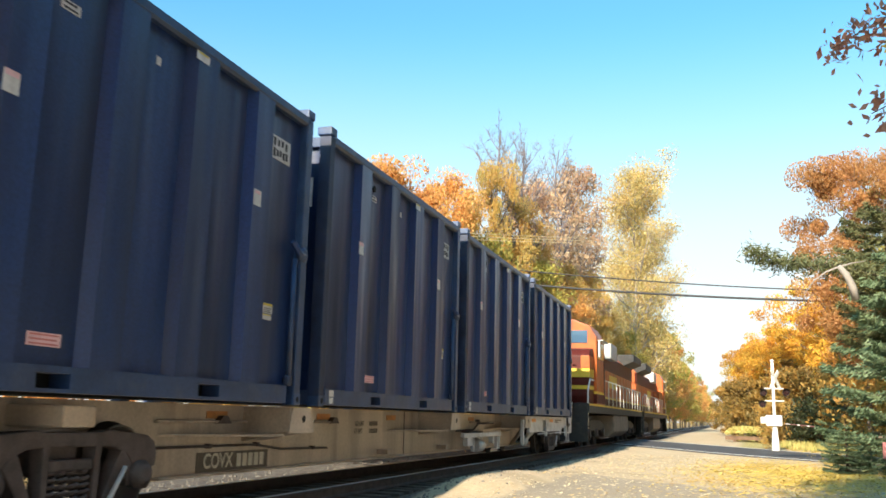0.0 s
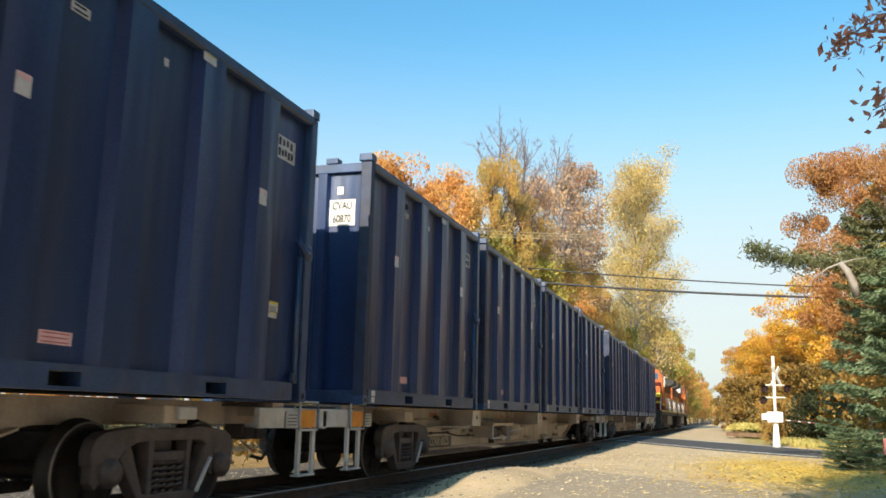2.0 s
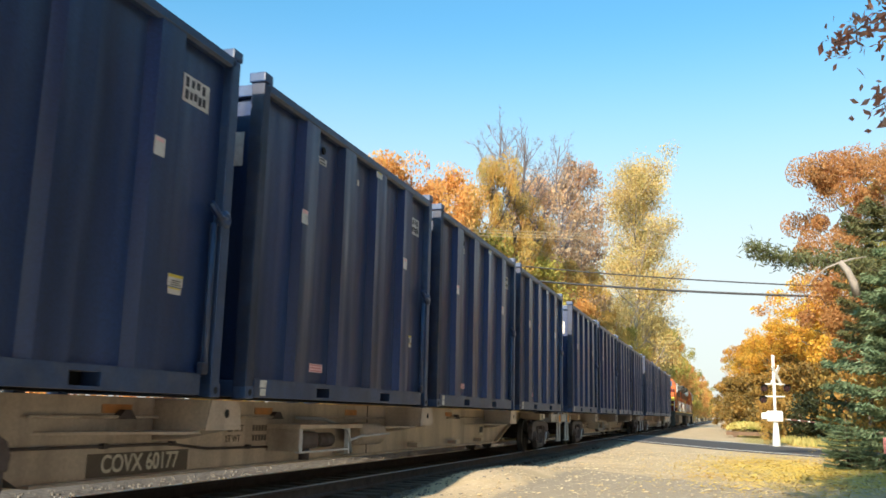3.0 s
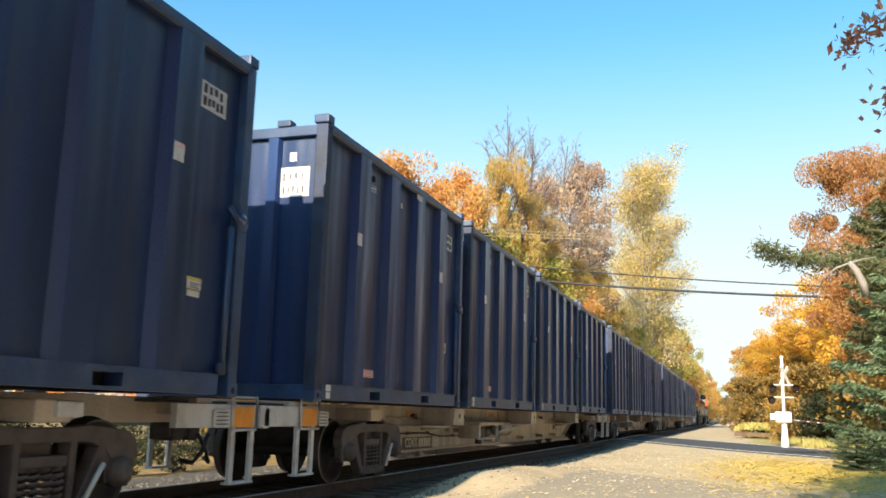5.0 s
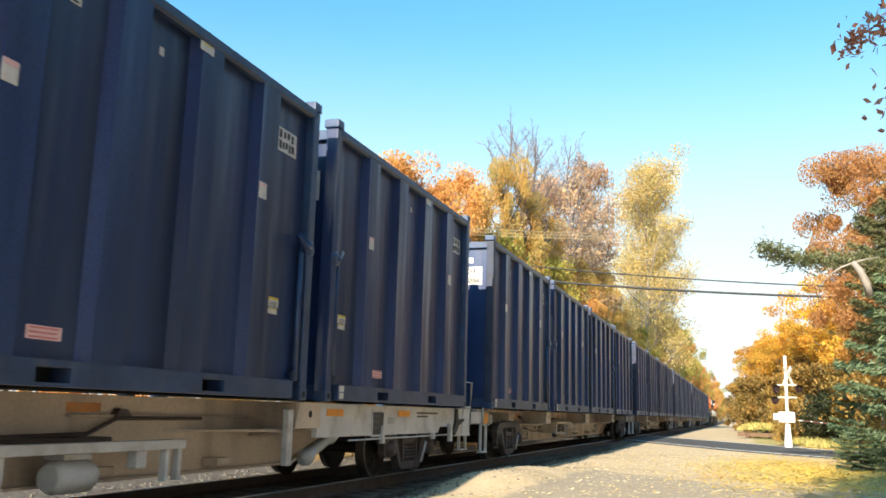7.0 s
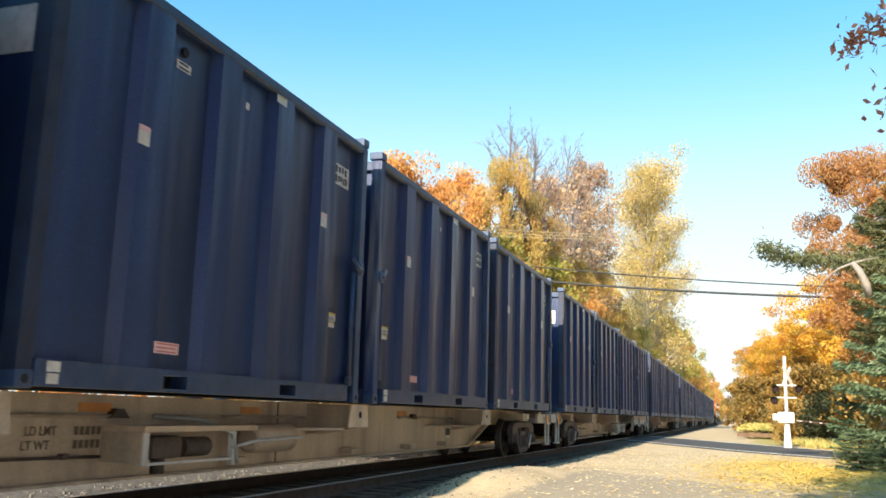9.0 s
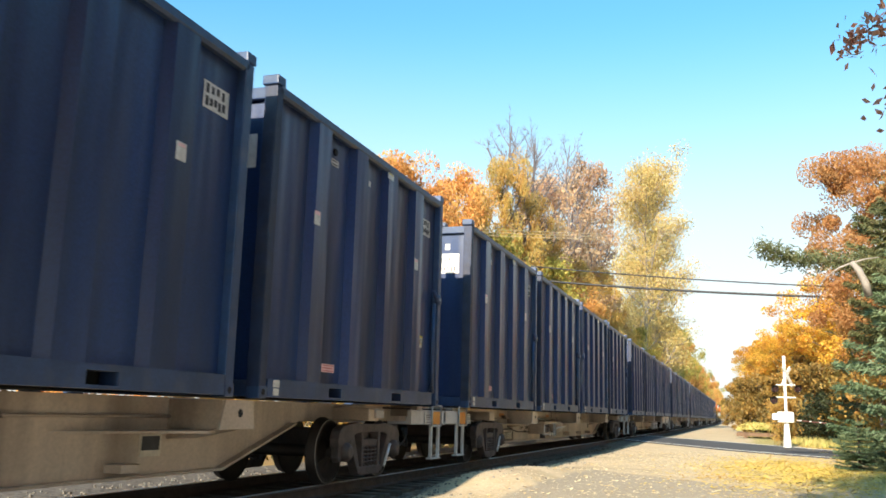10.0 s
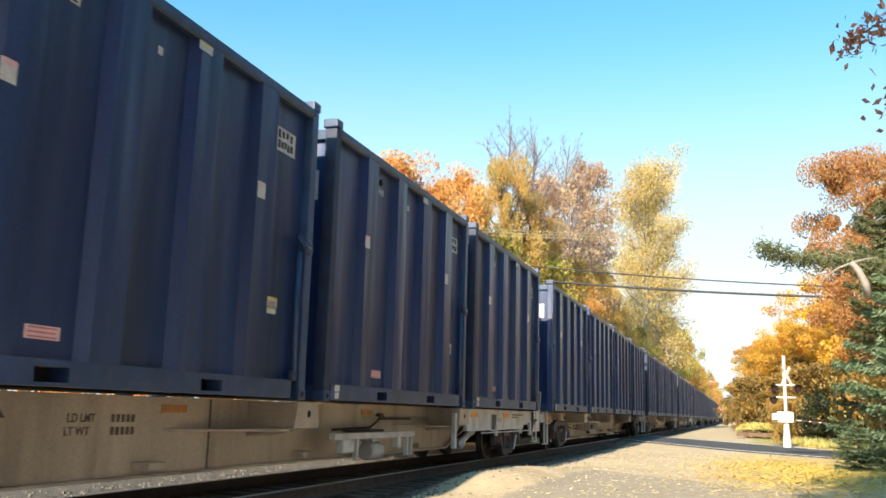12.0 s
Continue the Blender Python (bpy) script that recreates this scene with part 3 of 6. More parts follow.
# ---- trash containers ----
def container(yellow_rear):
    c = thing("shipping_container", "tall navy-blue ribbed steel waste container riding on a spine car", "container", "containers of the train")
    H, W, L = BOX_H, BOX_W, BOX_L
    part("body", box(B(), -1.192, 1.192, 0.09, L - 0.09, 0.2, H - 0.06, 0.01), NAVY, c)
    # Floor painted near-black for the shade under the box.
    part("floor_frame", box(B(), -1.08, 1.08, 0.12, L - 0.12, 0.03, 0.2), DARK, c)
    for s in (-1, 1):
        for y in (1.12, 2.32, 3.50, 4.70):
            out = [(s * 1.193, y - 0.09), (s * 1.288, y), (s * 1.288, y + 0.38), (s * 1.193, y + 0.46)]
            part("rib", prism(B(), out, 0.215, H - 0.1, "z"), NAVY, c)
        part("top_rail", prism(B(), [(s * 1.17, H - 0.10), (s * 1.27, H - 0.115), (s * 1.297, H - 0.085), (s * 1.297, H), (s * 1.17, H)], 0.1, L - 0.1, "y"), NAVY_WORN, c, "navy top side rail with scuffed edge")
        a, b = sorted((s * 1.1, s * 1.302))
        bm = pierced(B(), a, b, ((0.35, 1.70, 2.10, 3.89, 4.29, 5.91) if yellow_rear else (0.17, 1.73, 2.10, 3.89, 4.27, 5.72)), (0.02, 0.05, 0.168, 0.222), ((1, 1), (3, 1)))
        part("bottom_rail", bm, NAVY_WORN, c, "navy bottom rail with two forklift pockets")
        for y0 in (0.0, L - 0.15):
            a, b = sorted((s * 1.13, s * 1.297))
            part("corner_post", box(B(), a, b, y0, y0 + 0.15, 0.12, H - 0.02, 0.012), (SCUFFED if yellow_rear else RUST) if y0 == 0.0 else NAVY_WORN, c)
            bm = box(B(), a, b + 0.003 if s > 0 else b, y0, y0 + 0.17, 0.0, 0.14, 0.015)
            part("corner_casting", bm, NAVY_WORN, c)
            # Raised dark disc, the slot's inner shade as colour.
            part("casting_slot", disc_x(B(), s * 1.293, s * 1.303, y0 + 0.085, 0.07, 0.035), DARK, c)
            a, b = sorted((s * 1.09, s * 1.297))
            part("corner_casting", box(B(), a, b, y0 - 0.0, y0 + 0.19, H, H + 0.115, 0.015), NAVY_WORN, c)
            a, b = sorted((s * 0.55, s * 0.74))
            part("stacking_lug", box(B(), a, b, y0, y0 + 0.17, H - 0.02, H + 0.07, 0.012), NAVY_WORN, c)
        # hinge gear of the discharge door, at whichever end the door is
        def from_door(d):
            return d if yellow_rear else L - d
        part("hinge", lathe_x(B(), [(s * 1.25, 0.10), (s * 1.31, 0.10), (s * 1.33, 0.06)], 8, from_door(0.1), 1.82), NAVY_WORN, c)
        part("hinge_arm", tube(B(), [(s * 1.27, from_door(0.34), 1.95), (s * 1.30, from_door(0.2), 1.82), (s * 1.30, from_door(0.1), 1.82)], 0.038, 6), NAVY, c)
        part("lock_rod", tube(B(), [(s * 1.255, from_door(0.24), 0.22), (s * 1.255, from_door(0.24), 1.75)], 0.035, 8), NAVY_WORN, c)
        part("latch", box(B(), *sorted((s * 1.23, s * 1.30)), *sorted((from_door(0.33), from_door(0.22))), 0.22, 0.34, 0.02), RUST, c)
    # end walls
    for y0, y1, f in ((0.02, 0.1, 1), (L - 0.1, L - 0.02, -1)):
        part("end_header", box(B(), -1.14, 1.14, y0, y1, H - 0.16, H - 0.02, 0.012), NAVY_WORN, c)
        part("end_sill", box(B(), -1.14, 1.14, y0, y1, 0.02, 0.2, 0.012), NAVY_WORN, c)
        for x in (-0.78, 0.0, 0.5):
            part("end_rib", prism(B(), [(x - 0.11, 0.092 if f > 0 else L - 0.092), (x - 0.07, y0 if f > 0 else y1), (x + 0.07, y0 if f > 0 else y1), (x + 0.11, 0.092 if f > 0 else L - 0.092)], 0.2, H - 0.16, "z"), NAVY, c)
    # stickers on both long sides
    move = 0.0 if yellow_rear else -0.10
    for s in (-1, 1):
        def tag(name, y0, y1, z0, z1, x, material, label):
            a, b = sorted((s * x, s * (x + 0.004)))
            y0, y1 = y0 + move, y1 + move
            if s < 0:
                y0, y1 = L - y1, L - y0
            return part(name, box(B(), a, b, y0, y1, z0, z1), material, c, label)

        def lines(parent_y, z0, z1, x, n, material):
            a, b = sorted((s * (x + 0.004), s * (x + 0.006)))
            y0, y1 = parent_y[0] + move, parent_y[1] + move
            if s < 0:
                y0, y1 = L - y1, L - y0
            bm = B()
            for i in range(n):
                z = z0 + (z1 - z0) * (i + 0.5) / n
                box(bm, a, b, y0 + 0.03, y1 - 0.03 - 0.02 * (i % 2), z - (z1 - z0) * 0.2 / n, z + (z1 - z0) * 0.2 / n)
            part("printed_text", bm, material, c)
        tag("warning_sticker", 1.70 - move, 2.07 - move, 0.37, 0.475, 1.193, ROSE, "faded red sticker with white lines")
        lines((1.70 - move, 2.07 - move), 0.37, 0.475, 1.193, 3, PINK)
        tag("rail_tag", 0.39, 0.53, 0.13, 0.21, 1.302, STICKER, "white tag on the bottom rail")
        tag("rail_tag", 0.40, 0.52, 0.04, 0.118, 1.302, STICKER, "white tag on the bottom rail")
        if not yellow_rear:
            tag("placard", 1.78, 2.01, 3.09, 3.18, 1.193, STICKER, "small white placard")
            lines((1.78, 2.01), 3.09, 3.18, 1.193, 2, INK)
            part("vent_plug", disc_x(B(), s * 1.192, s * 1.215, 1.79 if s > 0 else L - 1.79, 3.28, 0.05, 12), DARK, c, "dark round vent plug")
        tag("inspection_sticker", 1.20, 1.36, 2.16, 2.33, 1.288, STICKER, "white and faded red inspection sticker")
        lines((1.18, 1.38), 2.25, 2.37, 1.288, 1, ROSE)
        tag("small_tag", 3.05, 3.12, 3.11, 3.19, 1.193, STICKER, "tiny white tag")
        tag("caution_sticker", 3.55, 3.78, 3.365, 3.455, 1.288, STICKER, "white and yellow caution sticker")
        lines((3.55, 3.78), 3.42, 3.465, 1.288, 1, YELLOW)
        tag("number_plate", 5.32, 5.78, 2.87, 3.155, 1.193, STICKER, "white marking plate")
        bm = B()
        for za, n in ((3.03, 4), (2.90, 5)):
            for i in range(n):
                y = 5.36 + move + i * 0.38 / n
                yy = y if s > 0 else L - y - 0.055
                box(bm, *sorted((s * 1.197, s * 1.199)), yy + 0.004 * (i % 2), yy + 0.055, za + 0.012 * (i % 3), za + 0.10 - 0.008 * (i % 2))
        part("printed_text", bm, INK, c)
        tag("white_sticker", 4.82, 4.98, 2.17, 2.35, 1.288, STICKER, "small white sticker with a faded red head")
        lines((4.81, 4.99), 2.28, 2.36, 1.288, 1, ROSE)
        y = 0.47 if yellow_rear else 5.32
        tag("instruction_sticker", y, y + 0.24, 1.03, 1.145, 1.193, STICKER, "white sticker with yellow header")
        lines((y - 0.02, y + 0.26), 1.095, 1.165, 1.193, 1, YELLOW)
        lines((y + 0.02, y + 0.24), 1.035, 1.095, 1.193, 3, INK)
        tag("instruction_sticker", y + 0.01, y + 0.22, 0.955, 1.02, 1.193, STICKER, "white sticker with yellow header")
        lines((y - 0.01, y + 0.24), 0.995, 1.025, 1.193, 1, YELLOW)
    # rear end plate
    part("end_plate", box(B(), 0.60, 1.02, 0.084, 0.09, 2.62, 3.02), STICKER, c, "white marking plate on the end wall")
    if yellow_rear:
        part("end_notice", box(B(), 0.18, 0.38, 0.084, 0.09, 0.86, 1.12), STICKER, c, "yellow-headed notice on the end wall")
        part("notice_header", box(B(), 0.18, 0.38, 0.081, 0.084, 1.05, 1.12), YELLOW, c)
    part("end_label", box(B(), -0.45, -0.27, 0.084, 0.09, 1.98, 2.09), STICKER, c)
    part("end_sticker", box(B(), 0.72, 0.82, 0.084, 0.09, 3.10, 3.22), STICKER, c)
    return c


def end_marks(c, text):
    if text:
        for i, line in enumerate(text):
            ob = lettering("marking", line, 0.165, pose(0.81, 0.082, 2.92 - 0.2 * i, 0, 0, -90), INK, c, 0.72)
    else:
        bm = B()
        for z, n in ((2.84, 4), (2.66, 5)):
            for i in range(n):
                x = 0.64 + i * 0.35 / n
                box(bm, x + 0.004 * (i % 2), x + 0.022, 0.080, 0.084, z + 0.012 * (i % 3), z + 0.105 - 0.01 * (i % 2))
        part("printed_text", bm, INK, c)


# ---- spine cars ----
def wheel_profile(x, s, r):
    return [(x - s * 0.075, r + 0.026), (x - s * 0.045, r + 0.026), (x - s * 0.035, r + 0.004), (x + s * 0.06, r - 0.002), (x + s * 0.065, r - 0.02),
            (x + s * 0.06, r - 0.07), (x + s * 0.01, r - 0.09), (x - s * 0.015, 0.20), (x + s * 0.05, 0.13), (x + s * 0.06, 0.085)]


def wheelset_mesh(r):
    bm = B()
    for s in (-1, 1):
        lathe_x(bm, wheel_profile(s * 0.755, s, r), 40, marks=(3,))
    tube(bm, [(-1.0, 0, 0), (1.0, 0, 0)], 0.085, 14)
    for s in (-1, 1):
        for k in range(3):
            a = k * math.tau / 3 + 0.4
            bx = s * 0.80
            tube(bm, [(bx, 0.16 * math.cos(a), 0.16 * math.sin(a)), (bx - s * 0.03, 0.30 * math.cos(a), 0.30 * math.sin(a))], 0.016, 5)
    return mesh_of("wheelset", bm, [WHEEL, TREAD])


WHEEL_R = 0.44
CAR_WHEEL = wheelset_mesh(WHEEL_R)
LOCO_WHEEL = wheelset_mesh(0.52)
SPIN = []


COIL = mesh_of("spring", tube(B(), [(0.055 * math.cos(q * math.tau / 9), 0.055 * math.sin(q * math.tau / 9), 0.27 * q / 45) for q in range(46)], 0.017, 5), CAST)


def truck(parent, y):
    t = part("truck", box(B(), -0.95, 0.95, -0.19, 0.19, 0.46, 0.74, 0.03), CAST, parent, "rusty brown cast-steel truck with coil springs")
    t.location = (0, y, 0)
    for s in (-1, 1):
        a, b = sorted((s * 0.93, s * 1.07))
        bm = B()
        prism(bm, [(-1.12, 0.50), (-1.14, 0.62), (-1.09, 0.73), (-0.98, 0.79), (-0.80, 0.81), (-0.46, 0.84), (-0.30, 0.82), (0.30, 0.82), (0.46, 0.84), (0.80, 0.81), (0.98, 0.79), (1.09, 0.73), (1.14, 0.62), (1.12, 0.50), (0.78, 0.54), (0.70, 0.62), (0.52, 0.69), (0.34, 0.70), (-0.34, 0.70), (-0.52, 0.69), (-0.70, 0.62), (-0.78, 0.54)], a, b, "x", 0.018)
        for d in (-1, 1):
            prism(bm, [(d * 0.76, 0.56), (d * 0.64, 0.68), (d * 0.60, 0.64), (d * 0.39, 0.22), (d * 0.33, 0.18), (d * 0.41, 0.10)], a, b, "x", 0.016)
            prism(bm, [(d * 0.35, 0.76), (d * 0.27, 0.76), (d * 0.27, 0.16), (d * 0.33, 0.16)], a, b, "x", 0.012)
            prism(bm, [(d * 1.10, 0.56), (d * 1.10, 0.36), (d * 1.04, 0.30), (d * 0.98, 0.36), (d * 0.94, 0.54), (d * 0.84, 0.54), (d * 0.80, 0.36), (d * 0.74, 0.34), (d * 0.70, 0.56)], a + 0.015, b - 0.015, "x", 0.012)
        prism(bm, [(-0.42, 0.22), (-0.36, 0.10), (0.36, 0.10), (0.42, 0.22)], a, b, "x", 0.016)
        part("side_frame", bm, CAST, t)
        for d in (-0.2, -0.07, 0.07, 0.2):
            o = new("spring", COIL)
            o.parent = t
            o.location = (s * 1.0, d, 0.23)
        part("bolster_end", box(B(), *sorted((s * 0.9, s * 1.06)), -0.26, 0.26, 0.51, 0.60, 0.02), CAST, t)
        for d in (-0.89, 0.89):
            bm = lathe_x(B(), [(s * 0.98, 0.13), (s * 1.10, 0.13), (s * 1.12, 0.10), (s * 1.14, 0.10), (s * 1.15, 0.05)], 18, d, 0.44)
            part("bearing_cap", bm, CAST, t)
    for d in (-0.89, 0.89):
        w = new("wheelset", CAR_WHEEL)
        w.parent = t
        w.location = (0, d, WHEEL_R)
        SPIN.append((w, WHEEL_R))
    part("brake_lever", tube(B(), [(1.12, 0.40, 0.20), (1.12, 0.62, 0.52)], 0.022, 6), WHITE_STEEL, t, "pale brake rod")
    return t


def end_gear(car, y, d, full, out):
    """Sill, reflector, step and coupler at a car's end; d: the way out; out: how far the side gear sits out."""
    def yy(a, b):
        return sorted((y + d * a, y + d * b))
    for s in (-1, 1):
        xa, xb = sorted((s * 0.98, s * 1.06))
        y0, y1 = yy(-0.75, 0.78)
        part("end_sill", box(B(), xa, xb, y0, y1, 0.80, 1.04, 0.012), WHITE_STEEL, car, "pale grey end sill")
        p0, p1 = yy(0.0 + out, 0.44 + out)
        xa, xb = sorted((s * 1.075, s * 1.09))
        plate = part("reflector_plate", box(B(), xa, xb, p0, p1, 0.80, 1.02, 0.004), ORANGE_PLATE, car, "orange reflective plate")
        f = [(s * 1.10, p0 - 0.03, 0.77), (s * 1.10, p1 + 0.03, 0.77), (s * 1.10, p1 + 0.03, 1.12), (s * 1.10, p0 - 0.03, 1.12), (s * 1.10, p0 - 0.03, 0.77)]
        part("guard_frame", tube(B(), f, 0.018, 6), WHITE_STEEL, car, "white tubular guard")
        q0, q1 = yy(-0.36 + out, -0.03 + out)
        part("data_plate", box(B(), *sorted((s * 1.07, s * 1.085)), q0, q1, 0.80, 0.99, 0.01), WHITE_STEEL, car, "pale lettered data plate")
        bm = B()
        for k in range(4):
            z = 0.83 + k * 0.04
            box(bm, *sorted((s * 1.085, s * 1.087)), q0 + 0.05, q1 - 0.05, z, z + 0.012)
        part("printed_text", bm, INK, car)
        bm = B()
        s0, s1 = yy(0.02 + out, 0.50 + out)
        xs = sorted((s * 1.03, s * 1.07))
        foot = 0.32 if full else 0.22
        box(bm, *xs, s0, s0 + 0.08, foot, 0.84)
        box(bm, *xs, s1 - 0.08, s1, foot, 0.84)
        box(bm, *sorted((s * 0.98, s * 1.09)), s0, s1, foot - 0.02, foot + 0.005)
        part("step", bm, WHITE_STEEL, car, "pale stirrup step")
    e0, e1 = yy(0.55, 0.68)
    part("end_beam", box(B(), -1.06, 1.06, e0, e1, 0.78, 1.02, 0.012), WHITE_STEEL, car)
    bm = B()
    c0, c1 = yy(0.5, 1.02)
    box(bm, -0.11, 0.11, c0, c1, 0.66, 0.86, 0.03)
    k0, k1 = yy(0.86, 1.08)
    box(bm, -0.2, 0.14, k0, k1, 0.62, 0.92, 0.04)
    part("coupler", bm, CAST, car)
    part("air_hose", tube(B(), [(0.35, y + d * 0.7, 0.70), (0.38, y + d * 0.86, 0.50), (0.34, y + d * 0.98, 0.38), (0.22, y + d * 1.06, 0.42)], 0.025, 7), LOCO_BLACK, car)
    if not full:
        if d > 0:
            part("light_box", box(B(), 1.02, 1.14, *yy(-2.45, -2.15), 0.90, 1.03, 0.02), WHITE_STEEL, car, "pale box bracket over the truck")
        return
    for s in (-1, 1):
        xa, xb = sorted((s * 1.10, s * 1.17))
        out = [(y - 6.12, 0.66), (y - 1.35, 0.66), (y - 1.25, 0.76), (y - 0.55, 0.76), (y - 0.45, 0.58), (y + 0.60, 0.58), (y + 0.60, 1.085), (y - 6.12, 1.085)]
        part("side_sill", prism(B(), out, xa, xb, "x"), WHITE_STEEL, car, "pale grey deep side sill")
        x = s * 1.171
        for a in (-5.85, -3.3):
            part("reflector", box(B(), *sorted((x, x + s * 0.006)), y + a, y + a + 0.5, 0.93, 1.02), ORANGE_PLATE, car, "orange reflector strip")
        part("notice_board", box(B(), *sorted((x, x + s * 0.012)), y - 4.37, y - 3.90, 0.64, 1.02, 0.004), WHITE_STEEL, car)
        part("notice_face", box(B(), *sorted((x + s * 0.012, x + s * 0.016)), y - 4.33, y - 3.94, 0.67, 0.99), INK, car, "dark lettered panel")
        bm = B()
        for k in range(3):
            box(bm, *sorted((x + s * 0.016, x + s * 0.018)), y - 4.30, y - 4.10, 0.92 - 0.08 * k, 0.945 - 0.08 * k)
        box(bm, *sorted((x, x + s * 0.004)), y - 2.45, y - 1.4, 0.975, 1.005)
        box(bm, *sorted((x, x + s * 0.004)), y - 2.45, y - 1.9, 0.92, 0.95)
        part("printed_text", bm, SIGN_BROWN, car)
        # ladder at the corner
        f = [(s * 1.16, y + 0.02, 0.62), (s * 1.18, y + 0.20, 1.60), (s * 1.18, y + 0.64, 1.60), (s * 1.16, y + 0.56, 0.62)]
        part("grab_rail", tube(B(), f, 0.025, 7), WHITE_STEEL, car, "white corner grab rail")
        part("rung", tube(B(), [(s * 1.17, y + 0.11, 1.12), (s * 1.17, y + 0.60, 1.12)], 0.022, 6), WHITE_STEEL, car)
        part("brake_rod", tube(B(), [(s * 1.2, y - 5.2, 0.61), (s * 1.2, y - 0.9, 0.62)], 0.013, 6), WHITE_STEEL, car)
        part("mark_plate", box(B(), *sorted((s * 1.171, s * 1.176)), y - 3.72, y - 3.45, 0.82, 0.92), SILVER, car)
        part("rod_bracket", prism(B(), [(y - 4.05, 0.54), (y - 3.93, 0.54), (y - 3.96, 0.72), (y - 4.03, 0.80)], *sorted((s * 1.17, s * 1.22)), "x"), WHITE_STEEL, car)
        part("rod_bracket", box(B(), *sorted((s * 1.17, s * 1.22)), y - 1.75, y - 1.64, 0.56, 0.66), WHITE_STEEL, car)
        bm = tube(B(), [(s * 0.98, y - 6.12, 0.36), (s * 0.99, y - 6.06, 0.40), (s * 1.00, y - 5.98, 0.44), (s * 1.01, y - 5.92, 0.47), (s * 1.05, y - 5.55, 0.63), (s * 1.05, y - 5.53, 0.65), (s * 1.06, y - 5.42, 0.70)], [0.06, 0.105, 0.105, 0.07, 0.07, 0.105, 0.10], 14)
        part("brake_cylinder", bm, SILVER, car, "pale brake cylinder")
        part("hanger_post", box(B(), *sorted((s * 1.08, s * 1.16)), y - 6.85, y - 6.72, 0.35, 1.0, 0.01), WHITE_STEEL, car)
        # hand brake
        part("brake_lever", prism(B(), [(y - 0.62, 0.66), (y - 0.5, 0.60), (y - 0.25, 0.78), (y + 0.05, 0.86), (y + 0.05, 0.90), (y - 0.3, 0.88), (y - 0.34, 1.08), (y - 0.42, 1.08), (y - 0.44, 0.84)], *sorted((s * 1.18, s * 1.22)), "x"), LOCO_BLACK, car)
        part("bracket_post", box(B(), *sorted((s * 1.18, s * 1.25)), y - 0.86, y - 0.74, 0.50, 0.82, 0.012), WHITE_STEEL, car)


